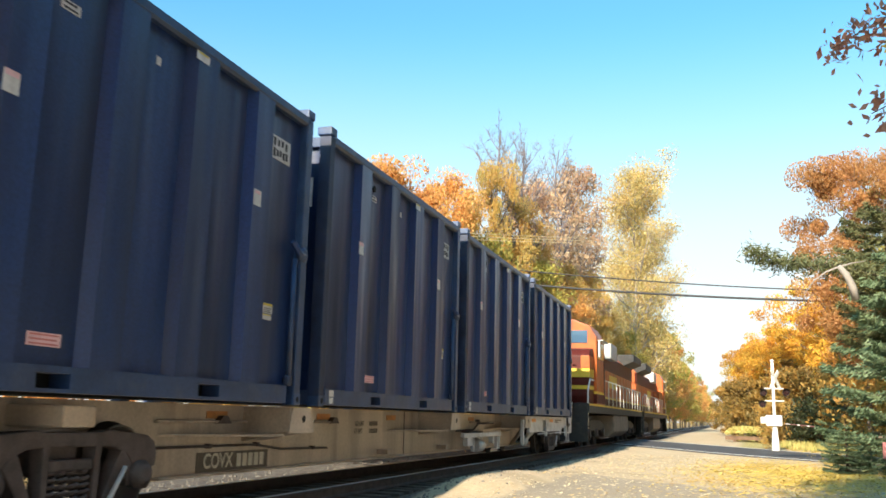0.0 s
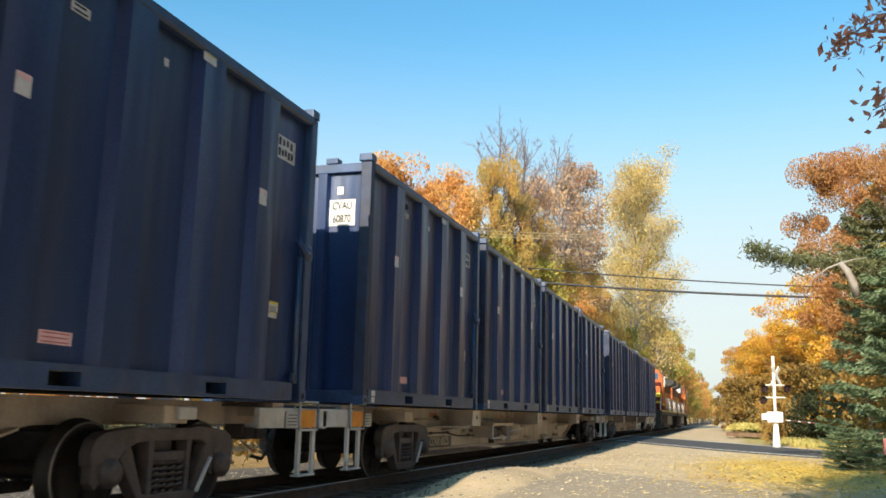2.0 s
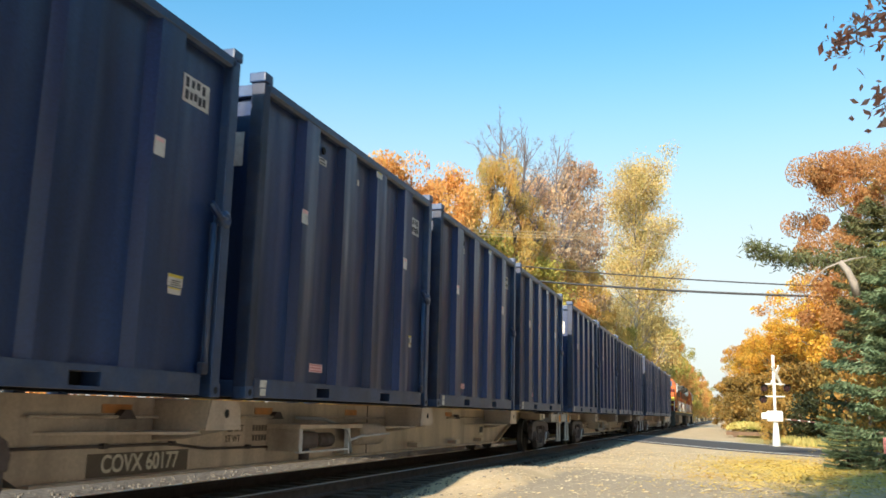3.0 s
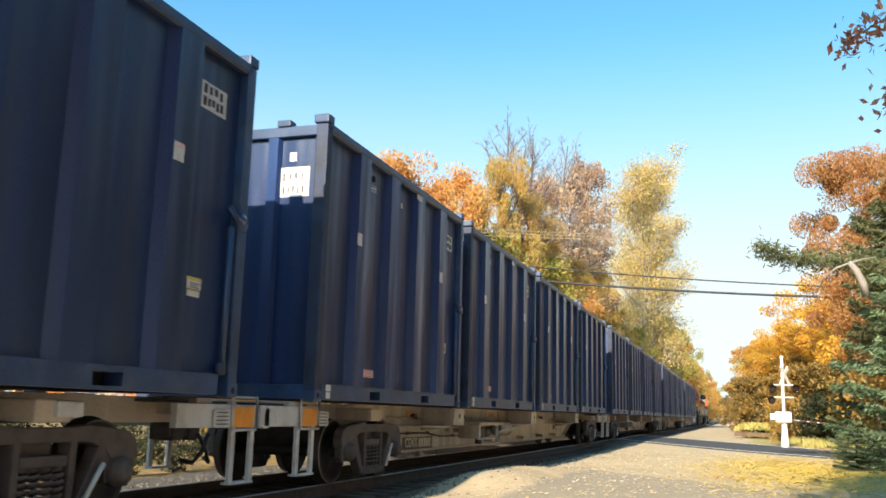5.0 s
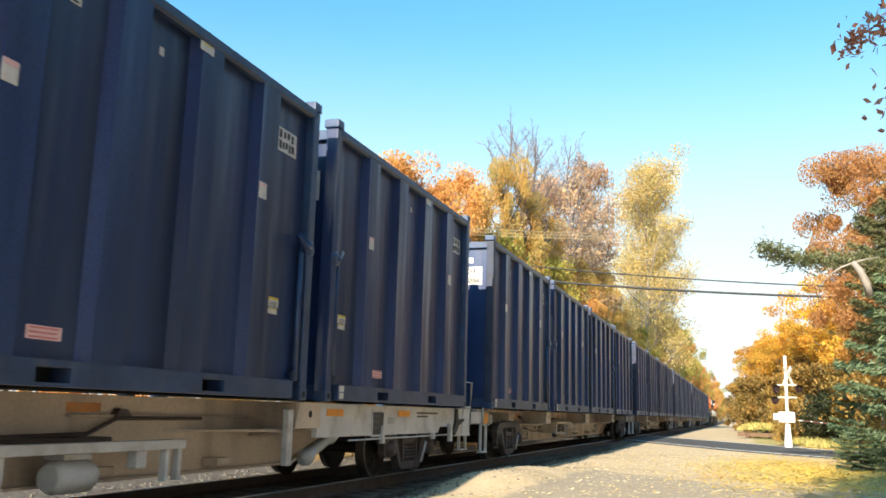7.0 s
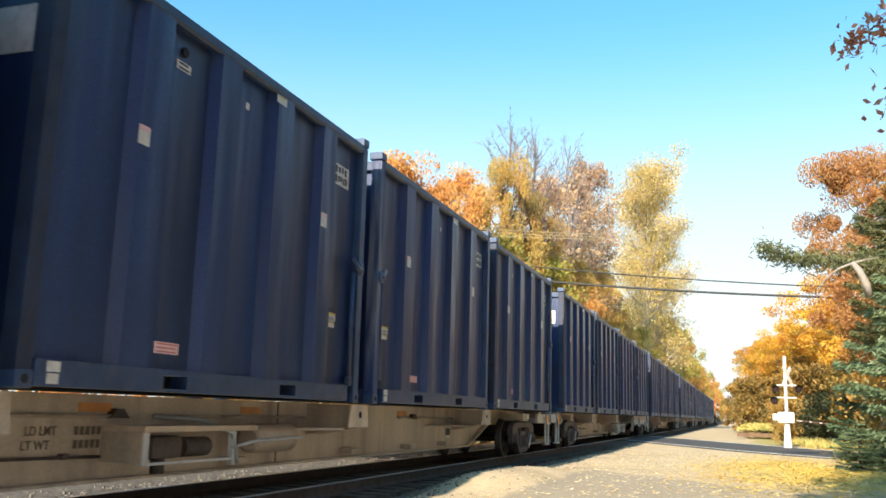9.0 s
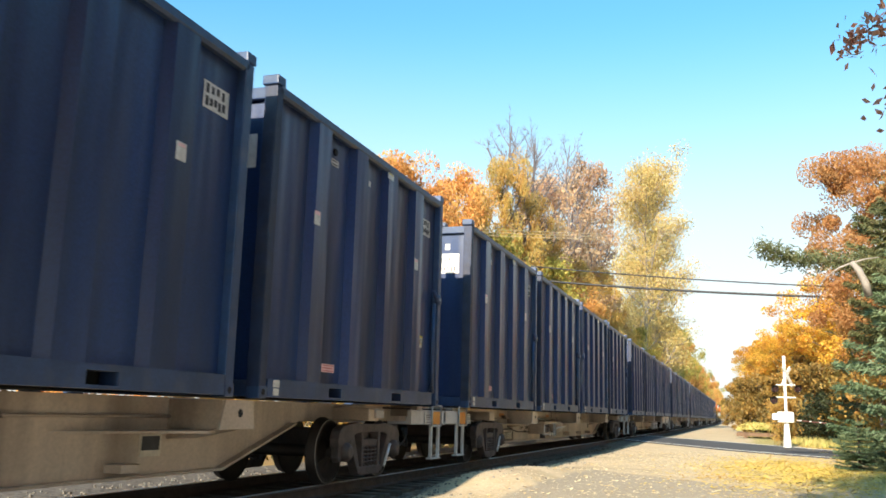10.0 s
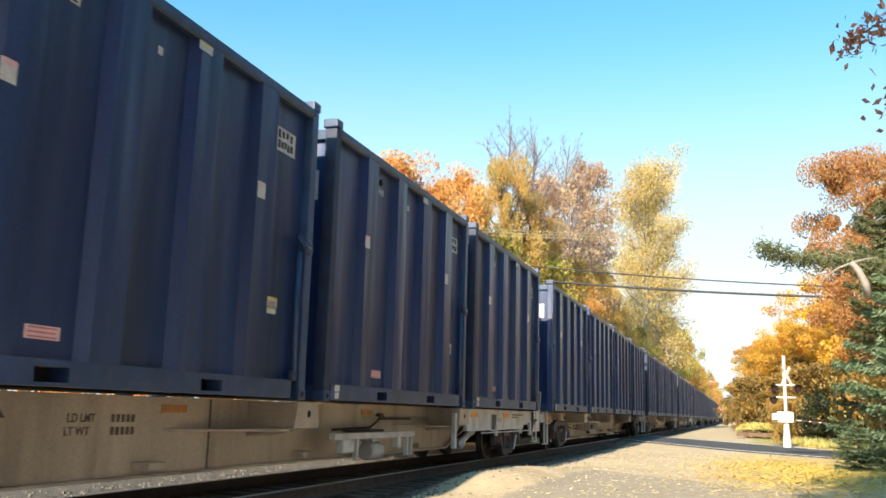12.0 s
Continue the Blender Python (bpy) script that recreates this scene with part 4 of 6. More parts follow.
def spine_car(number, full_front):
    L4 = 3 * STEP + BOX_L
    car = thing("spine_car", "beige steel spine flatcar carrying four navy containers" + (", pale grey brake end" if full_front else ""), "rail car", "cars of the train")
    low, y0, y1 = 0.30, 4.0, L4 - 5.6
    out = [(-0.55, 0.82), (3.2, 0.82), (3.55, 0.72), (4.35, low), (y1, low), (y1 + 1.75, 0.80), (y1 + 2.0, 0.84), (L4 + 0.55, 0.84), (L4 + 0.55, 1.095), (-0.55, 1.095)]
    part("spine", prism(B(), out, -0.52, 0.52, "x"), BEIGE, car, "beige deep fish-belly centre beam")
    for s in (-1, 1):
        a, b = sorted((s * 0.52, s * 0.62))
        part("flange", box(B(), a, b, 4.35, y1, low, low + 0.025), BEIGE, car)
        part("flange", prism(B(), [(y1, low), (y1 + 1.75, 0.80), (y1 + 1.75, 0.825), (y1 - 0.02, low + 0.025)], a, b, "x"), BEIGE, car)
        part("brake_pipe", tube(B(), [(s * 0.56, 4.1, 0.63), (s * 0.56, 6.4, 0.62), (s * 0.56, 7.1, 0.55), (s * 0.56, 8.5, 0.53)], 0.016, 6), CAST, car, "thin rusty brake pipe along the beam")
        for q in (5.3, 6.4, 8.0):
            part("pipe_clamp", box(B(), *sorted((s * 0.52, s * 0.585)), q, q + 0.07, 0.52 if q > 7 else 0.60, 0.57 if q > 7 else 0.65, 0.008), CAST, car)
        part("web_joint", box(B(), *sorted((s * 0.52, s * 0.526)), 11.9, 11.93, low + 0.03, 1.09), CAST, car)
        for q0, q1 in ((4.3, 8.8), (16.2, 19.3)) if full_front else ((4.3, 8.8), (9.4, 12.6), (16.2, 19.3)):
            part("pipe", tube(B(), [(s * 0.57, q0, 0.90), (s * 0.57, q1, 0.90)], 0.018, 6), BEIGE, car)
        for q in (5.6, 8.7, 14.2, 16.9):
            part("pipe_bracket", prism(B(), [(q - 0.14, 0.88), (q + 0.14, 0.88), (q + 0.05, 0.97), (q - 0.05, 0.97)], *sorted((s * 0.52, s * 0.6)), "x"), CAST, car)
        for q in (13.9, 16.4, 18.4, 10.6):
            part("lug", box(B(), *sorted((s * 0.52, s * 0.72)), q, q + 0.28, low + 0.07, low + 0.15, 0.012), BEIGE, car)
        for q in (5.3, 8.2, 11.0, 16.2):
            part("reflector", box(B(), *sorted((s * 0.522, s * 0.528)), q, q + 0.45, 0.935, 1.02), FADED_ORANGE, car, "faded orange reflector")
        # outriggers under the container corners
        for k, q in enumerate((0.1, STEP - 0.19, 2 * STEP - 0.19, 3 * STEP - 0.19, L4 - 0.1)):
            if k in (0, 4):
                continue
            bm = B()
            prism(bm, [(s * 0.5, 0.66), (s * 0.5, 1.085), (s * 1.17, 1.085), (s * 1.17, 0.80)], q - 0.3, q + 0.3, "y", 0.012)
            part("outrigger", bm, BEIGE, car, "beige outrigger arm")
            part("end_plate", prism(B(), [(q - 0.36, 0.78), (q + 0.32, 0.78), (q + 0.27, 1.085), (q - 0.28, 1.085)], *sorted((s * 1.17, s * 1.19)), "x"), BEIGE, car)
            # Dark disc on the plate paints the shade of an open hole.
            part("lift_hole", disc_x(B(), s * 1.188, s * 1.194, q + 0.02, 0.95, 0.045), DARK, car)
            part("gusset", prism(B(), [(s * 0.52, q - 2.0), (s * 1.1, q - 0.36), (s * 1.1, q - 0.30), (s * 0.52, q + 0.3)], 0.74, 0.765, "z"), BEIGE, car, "sloping gusset plate")
        # lettered panel and load data
        a, b = sorted((s * 0.521, s * 0.527))
        p0, p1 = (5.16, 6.79) if s > 0 else (L4 - 6.75 - 3.0, L4 - 5.0 - 3.0)
        part("number_panel", box(B(), a, b, p0, p1, 0.335, 0.555), SIGN_BROWN, car, "brown panel with cream reporting mark")
        if s > 0:
            if number:
                lettering("marking", "COVX " + number, 0.235, pose(0.528, (p0 + p1) / 2, 0.447), CREAM, car, 0.95)
            else:
                lettering("marking", "COVX", 0.235, pose(0.528, p0 + 0.45, 0.447), CREAM, car, 0.95)
                bm = B()
                for i in range(5):
                    box(bm, 0.528, 0.531, p0 + 0.86 + i * 0.14, p0 + 0.96 + i * 0.14, 0.37, 0.525)
                part("printed_text", bm, CREAM, car)
        bm = B()
        q, za = (9.55, 0.84) if full_front else (7.5, 0.73)
        for z in (za, za - 0.12):
            for k in range(5):
                box(bm, *sorted((s * 0.521, s * 0.524)), q + 0.68 + k * 0.075, q + 0.73 + k * 0.075, z, z + 0.075)
        if s > 0:
            lettering("marking", "LD LMT", 0.11, pose(0.521, q + 0.27, za + 0.035), SIGN_BROWN, car, 1.0)
            lettering("marking", "LT WT", 0.11, pose(0.521, q + 0.22, za - 0.085), SIGN_BROWN, car, 1.0)
        part("printed_text", bm, SIGN_BROWN, car)
        if not full_front:
            part("notice_plate", box(B(), *sorted((s * 0.521, s * 0.53)), 18.9, 19.25, 0.50, 0.72), CREAM, car)
            part("notice_face", box(B(), *sorted((s * 0.53, s * 0.533)), 18.93, 19.22, 0.56, 0.70), INK, car)
        # brake gear at mid car
        if full_front:
            part("brake_beam", box(B(), *sorted((s * 0.93, s * 1.02)), 14.2, 17.35, 0.60, 0.69, 0.01), WHITE_STEEL, car, "long white brake beam")
            for q in (15.0, 17.05, 17.25):
                part("beam_post", box(B(), *sorted((s * 0.93, s * 1.0)), q, q + 0.06, 0.30, 0.60), WHITE_STEEL, car)
            part("beam_bracket", box(B(), *sorted((s * 0.9, s * 1.01)), 14.5, 14.9, 0.42, 0.60, 0.015), WHITE_STEEL, car)
            part("beam_bracket", box(B(), *sorted((s * 0.9, s * 1.01)), 16.6, 16.75, 0.44, 0.60, 0.015), WHITE_STEEL, car)
            part("air_reservoir", tube(B(), [(s * 0.82, 15.72, 0.40), (s * 0.82, 15.78, 0.40), (s * 0.82, 16.16, 0.40), (s * 0.82, 16.22, 0.40)], [0.11, 0.14, 0.14, 0.11], 16), WHITE_STEEL, car, "white air reservoir")
            part("valve", box(B(), *sorted((s * 0.70, s * 0.90)), 15.8, 16.14, 0.54, 0.59, 0.012), WHITE_STEEL, car)
            part("brake_pipe", tube(B(), [(s * 0.6, 15.0, 0.72), (s * 0.6, 16.4, 0.74), (s * 0.6, 16.8, 0.88), (s * 0.6, 18.2, 0.88)], 0.02, 7), CAST, car)
            part("rail_lever", box(B(), *sorted((s * 0.62, s * 0.8)), 15.3, 16.5, 0.68, 0.72), CAST, car)
        else:
            part("brake_shelf", box(B(), *sorted((s * 0.52, s * 1.0)), 8.55, 10.6, 0.76, 0.82, 0.01), BEIGE, car, "beige brake equipment shelf")
            part("shelf_side", box(B(), *sorted((s * 0.52, s * 0.98)), 8.55, 8.60, 0.48, 0.76), BEIGE, car)
            part("shelf_post", box(B(), *sorted((s * 0.93, s * 0.99)), 8.56, 8.64, 0.46, 0.78), WHITE_STEEL, car)
            part("shelf_post", box(B(), *sorted((s * 0.93, s * 0.99)), 10.1, 10.16, 0.40, 0.78), WHITE_STEEL, car)
            part("shelf_bar", box(B(), *sorted((s * 0.94, s * 0.98)), 8.6, 10.1, 0.455, 0.48), WHITE_STEEL, car)
            part("valve", box(B(), *sorted((s * 0.62, s * 0.92)), 8.8, 9.3, 0.50, 0.72, 0.06), CAST, car)
            part("valve", tube(B(), [(s * 0.80, 9.4, 0.60), (s * 0.80, 9.85, 0.60)], 0.10, 12), CAST, car)
            part("valve_cap", tube(B(), [(s * 0.84, 9.0, 0.36), (s * 0.84, 9.0, 0.52)], 0.07, 10), CAST, car)
            part("air_reservoir", tube(B(), [(s * 0.78, 10.75, 0.66), (s * 0.78, 10.82, 0.66), (s * 0.78, 11.7, 0.66), (s * 0.78, 11.77, 0.66)], [0.12, 0.17, 0.17, 0.12], 18), BEIGE, car, "beige air reservoir")
            part("brake_pipe", tube(B(), [(s * 0.6, 9.2, 0.90), (s * 0.8, 9.7, 0.88), (s * 0.98, 10.1, 0.74), (s * 1.0, 10.2, 0.42)], 0.024, 7), SILVER, car)
            part("brake_rod", tube(B(), [(s * 0.98, 10.1, 0.58), (s * 0.98, 10.6, 0.64), (s * 0.98, 11.75, 0.66)], 0.02, 7), WHITE_STEEL, car)
    part("deck_walk", box(B(), -0.9, 0.9, L4 - 0.6, L4 + 0.5, 1.045, 1.07), CAST, car)
    part("deck_walk", box(B(), -0.9, 0.9, -0.5, 0.6, 1.045, 1.07), CAST, car)
    for yt in (2.50, L4 - 2.35):
        truck(car, yt)
        part("body_bolster", box(B(), -1.1, 1.1, yt - 0.2, yt + 0.2, 0.86, 1.04, 0.02), BEIGE, car)
    end_gear(car, -0.1, -1, False, -0.62)
    end_gear(car, L4 + 0.1, 1, full_front, 0.22)
    for q in (0.1, L4 - 0.1):
        for s in (-1, 1):
            part("container_pedestal", box(B(), *sorted((s * 0.5, s * 1.0)), q - 0.14, q + 0.14, 0.93, 1.10, 0.01), BEIGE, car)
    return car


# ---- locomotives ----
def locomotive():
    """Six-axle road switcher; the cab is at the low-y end."""
    lo = thing("diesel_locomotive", "orange, maroon and yellow six-axle diesel locomotive", "locomotive", "locomotives of the train")
    L = 22.3
    part("underframe", box(B(), -1.5, 1.5, 0.7, L - 0.7, 1.28, 1.62, 0.02), LOCO_BLACK, lo, "black underframe sill")
    part("sill_stripe", box(B(), -1.505, 1.505, 0.72, L - 0.72, 1.54, 1.61), LOCO_YELLOW, lo)
    # nose and cab
    part("nose", prism(B(), [(1.7, 1.62), (1.62, 1.9), (1.72, 3.4), (1.9, 3.62), (2.75, 3.74), (2.75, 1.62)], -1.38, 1.38, "x", 0.08), LOCO_DARK, lo, "maroon low nose with yellow stripe")
    part("nose_stripe", box(B(), -1.386, 1.386, 1.60, 2.7, 2.14, 2.28), LOCO_YELLOW, lo)
    part("nose_band", box(B(), -1.388, 1.388, 1.595, 2.7, 2.58, 2.90), LOCO_YELLOW, lo)
    for s in (-1, 1):
        part("nose_corner", box(B(), *sorted((s * 1.06, s * 1.384)), 1.61, 2.69, 2.92, 3.38, 0.01), LOCO_ORANGE, lo, "orange corner of the nose")
    part("cab", prism(B(), [(-1.5, 1.62), (-1.5, 4.15), (-1.25, 4.6), (-0.6, 4.86), (0.6, 4.86), (1.25, 4.6), (1.5, 4.15), (1.5, 1.62)], 2.7, 5.0, "y", 0.04), LOCO_ORANGE, lo, "orange cab")
    part("cab_lower", box(B(), -1.507, 1.507, 2.69, 5.005, 1.66, 2.0), LOCO_DARK, lo)
    part("cab_stripe", box(B(), -1.508, 1.508, 2.688, 5.006, 2.0, 2.1), LOCO_YELLOW, lo)
    for x0, x1 in ((-1.15, -0.12), (0.12, 1.15)):
        part("windshield", box(B(), x0, x1, 2.67, 2.70, 3.94, 4.42, 0.01), GLASS, lo, "blue tinted windshield")
    part("number_board", box(B(), -0.5, 0.5, 2.62, 2.75, 4.58, 4.84, 0.02), LOCO_ORANGE, lo)
    bm = B()
    for i in range(4):
        box(bm, -0.36 + i * 0.19, -0.24 + i * 0.19, 2.612, 2.62, 4.64, 4.78)
    part("printed_text", bm, STICKER, lo)
    for s in (-1, 1):
        for q0, q1 in ((2.95, 3.75), (3.85, 4.6)):
            part("side_window", box(B(), *sorted((s * 1.49, s * 1.512)), q0, q1, 3.35, 4.0, 0.008), GLASS, lo, "cab side window")
        part("window_shade", box(B(), *sorted((s * 1.5, s * 1.72)), 2.9, 4.65, 4.04, 4.07), STICKER, lo)
        part("cab_door", box(B(), *sorted((s * 1.49, s * 1.515)), 4.66, 4.96, 1.75, 3.4, 0.01), LOCO_DARK, lo)
        part("mirror", box(B(), *sorted((s * 1.56, s * 1.62)), 2.75, 2.95, 3.4, 4.0, 0.01), STICKER, lo)
    # hood
    part("hood", prism(B(), [(-0.98, 1.62), (-0.98, 3.95), (-0.7, 4.2), (0.7, 4.2), (0.98, 3.95), (0.98, 1.62)], 5.0, 20.9, "y", 0.03), LOCO_ORANGE, lo, "orange long hood")
    part("hood_lower", box(B(), -0.99, 0.99, 5.0, 20.92, 1.64, 1.98), LOCO_DARK, lo)
    part("hood_stripe", box(B(), -0.993, 0.993, 5.0, 20.93, 1.98, 2.06), LOCO_YELLOW, lo)
    part("hood_top_band", box(B(), -1.004, 1.004, 5.0, 20.9, 3.25, 3.92), LOCO_DARK, lo)
    part("radiator_wing", prism(B(), [(-1.0, 3.9), (-1.55, 4.12), (-1.55, 4.5), (1.55, 4.5), (1.55, 4.12), (1.0, 3.9)], 16.6, 20.7, "y", 0.03), LOCO_BLACK, lo, "dark radiator overhang")
    part("inverter_cabinet", box(B(), -1.45, -0.98, 5.05, 8.6, 1.63, 3.2, 0.03), LOCO_ORANGE, lo)
    part("blower_housing", box(B(), -1.3, 1.3, 8.9, 11.2, 3.75, 4.45, 0.06), SILVER, lo, "grey dynamic brake housing")
    part("exhaust_stack", box(B(), -0.5, 0.5, 13.2, 14.2, 4.18, 4.55, 0.05), LOCO_BLACK, lo)
    part("horn", tube(B(), [(0.3, 4.0, 4.84), (0.3, 4.0, 5.0), (0.3, 3.6, 5.02)], [0.03, 0.03, 0.07], 8), SILVER, lo)
    for s in (-1, 1):
        for i in range(11):
            q = 5.3 + i * 1.4
            part("hood_door", box(B(), *sorted((s * 0.975, s * 1.003)), q, q + 1.22, 2.12, 3.5, 0.012), LOCO_ORANGE, lo)
        part("lettering_block", box(B(), *sorted((s * 1.003, s * 1.006)), 10.5, 13.5, 2.5, 3.1), LOCO_YELLOW, lo)
        for i in range(12):
            q = 5.2 + i * 1.4
            part("stanchion", tube(B(), [(s * 1.46, q, 1.62), (s * 1.46, q, 2.62)], 0.02, 6), STICKER, lo)
        part("handrail", tube(B(), [(s * 1.46, 5.1, 2.62), (s * 1.46, 20.9, 2.62), (s * 1.40, 21.5, 2.4), (s * 1.40, 21.6, 1.2)], 0.022, 6), STICKER, lo)
        part("handrail", tube(B(), [(s * 1.40, 2.6, 2.5), (s * 1.42, 1.5, 2.5), (s * 1.42, 0.95, 2.1), (s * 1.42, 0.8, 0.7)], 0.03, 6), STICKER, lo, "white end handrail")
        for q0, q1 in ((0.75, 1.35), (L - 1.35, L - 0.75)):
            bm = B()
            for z in (0.45, 0.78, 1.1):
                box(bm, *sorted((s * 1.1, s * 1.5)), q0, q1, z, z + 0.03)
            box(bm, *sorted((s * 1.08, s * 1.11)), q0, q1, 0.4, 1.3)
            part("stepwell", bm, LOCO_BLACK, lo)
    for q in (0.66, L - 0.74):
        part("pilot", box(B(), -1.45, 1.45, q, q + 0.08, 0.25, 1.55, 0.02), LOCO_BLACK, lo)
    part("rear_panel", box(B(), -0.9, 0.9, 20.9, 20.93, 2.1, 3.9), LOCO_ORANGE, lo)
    part("fuel_tank", prism(B(), [(-1.45, 0.55), (-1.45, 1.25), (1.45, 1.25), (1.45, 0.55), (1.1, 0.28), (-1.1, 0.28)], 8.4, 14.2, "y", 0.06), TANK, lo, "dusty rounded fuel tank")
    for q in (0.2, L - 0.2):
        part("coupler", box(B(), -0.16, 0.16, q - 0.35, q + 0.35, 0.66, 0.92, 0.05), CAST, lo)
    for q in (4.9, L - 4.9):
        t = part("truck", box(B(), -0.9, 0.9, -0.3, 0.3, 0.5, 1.1, 0.04), LOCO_BLACK, lo, "dark dusty three-axle truck")
        t.location = (0, q, 0)
        for s in (-1, 1):
            a, b = sorted((s * 1.0, s * 1.14))
            part("side_frame", prism(B(), [(-2.7, 0.55), (-2.6, 0.85), (-1.2, 1.02), (1.2, 1.02), (2.6, 0.85), (2.7, 0.55), (2.2, 0.35), (1.5, 0.62), (0.4, 0.62), (0.25, 0.38), (-0.25, 0.38), (-0.4, 0.62), (-1.5, 0.62), (-2.2, 0.35)], a, b, "x", 0.02), LOCO_BLACK, t)
            for d in (-2.0, 0, 2.0):
                part("bearing_cap", disc_x(B(), s * 1.08, s * 1.22, d, 0.52, 0.17), CAST, t)
        for d in (-2.0, 0.0, 2.0):
            w = new("wheelset", LOCO_WHEEL)
            w.parent = t
            w.location = (0, d, 0.52)
            SPIN.append((w, 0.52))
    return lo


# ---- the train ----
NUMBERS = {3: "60225", 2: "60177", 0: "60070", -2: "60085", -3: "60196"}
FULL_END = (4, -1, -4)
YELLOW_REAR = {(0, 1), (-1, 3), (-2, 2), (-3, 0), (-3, 1), (-3, 2)}
MARKS = {3: ("CVAU", "60870"), 0: ("CVAU", "60068")}
MOVING = []


def assemble_train():
    plain, turned = container(False), container(True)
    used = set()
    for car_no in range(4, -6, -1):
        MOVING.append((spine_car(NUMBERS.get(car_no), car_no in FULL_END), car_no * CAR, 0.0))
        for k in range(4):
            proto = turned if (car_no, k) in YELLOW_REAR else plain
            ob = proto if proto.name not in used else copy_thing(proto, pose(0, 0, 0))
            used.add(proto.name)
            MOVING.append((ob, car_no * CAR + k * STEP, DECK))
    for ob, off, z in list(MOVING):
        if z and (round(off / CAR * 4) % 4 == 0):
            end_marks(ob, MARKS.get(round(off / CAR)))
    front = 4 * CAR + 3 * STEP + BOX_L + 1.9
    MOVING.append((locomotive(), front, 0.0))
    lead = locomotive()
    MOVING.append((lead, front + 44.6, 0.0))
    lead["turned"] = 1


assemble_train()


# ---- trees ----
def leaf_mesh(name, centres, sizes, material, long=0.7, droop=0.0, seed=0, along=None):
    """Small folded leaf sprays, each one an island of its own."""
    rng = np.random.default_rng(seed)
    n = len(centres)
    c = np.asarray(centres, float)
    a = rng.normal(size=(n, 3))
    a[:, 2] -= droop
    if along is not None:
        a = a * 0.42 + np.asarray(along, float)
    a /= np.linalg.norm(a, axis=1)[:, None]
    b = rng.normal(size=(n, 3))
    b -= a * (a * b).sum(1)[:, None]
    b /= np.linalg.norm(b, axis=1)[:, None]
    nn = np.cross(a, b)
    s = np.asarray(sizes, float)[:, None] * rng.uniform(0.6, 1.4, (n, 1))
    v = np.stack([c - a * s, c + b * s * long * 0.6 + nn * s * 0.15 - a * s * 0.2, c + a * s, c - b * s * long * 0.6 + nn * s * 0.15 + a * s * 0.15], 1).reshape(-1, 3)
    me = bpy.data.meshes.new(name)
    me.vertices.add(4 * n)
    me.vertices.foreach_set("co", v.ravel())
    me.loops.add(4 * n)
    me.loops.foreach_set("vertex_index", np.arange(4 * n, dtype=np.int32))
    me.polygons.add(n)
    me.polygons.foreach_set("loop_start", np.arange(0, 4 * n, 4, dtype=np.int32))
    me.update(calc_edges=True)
    me.materials.append(material)
    return me


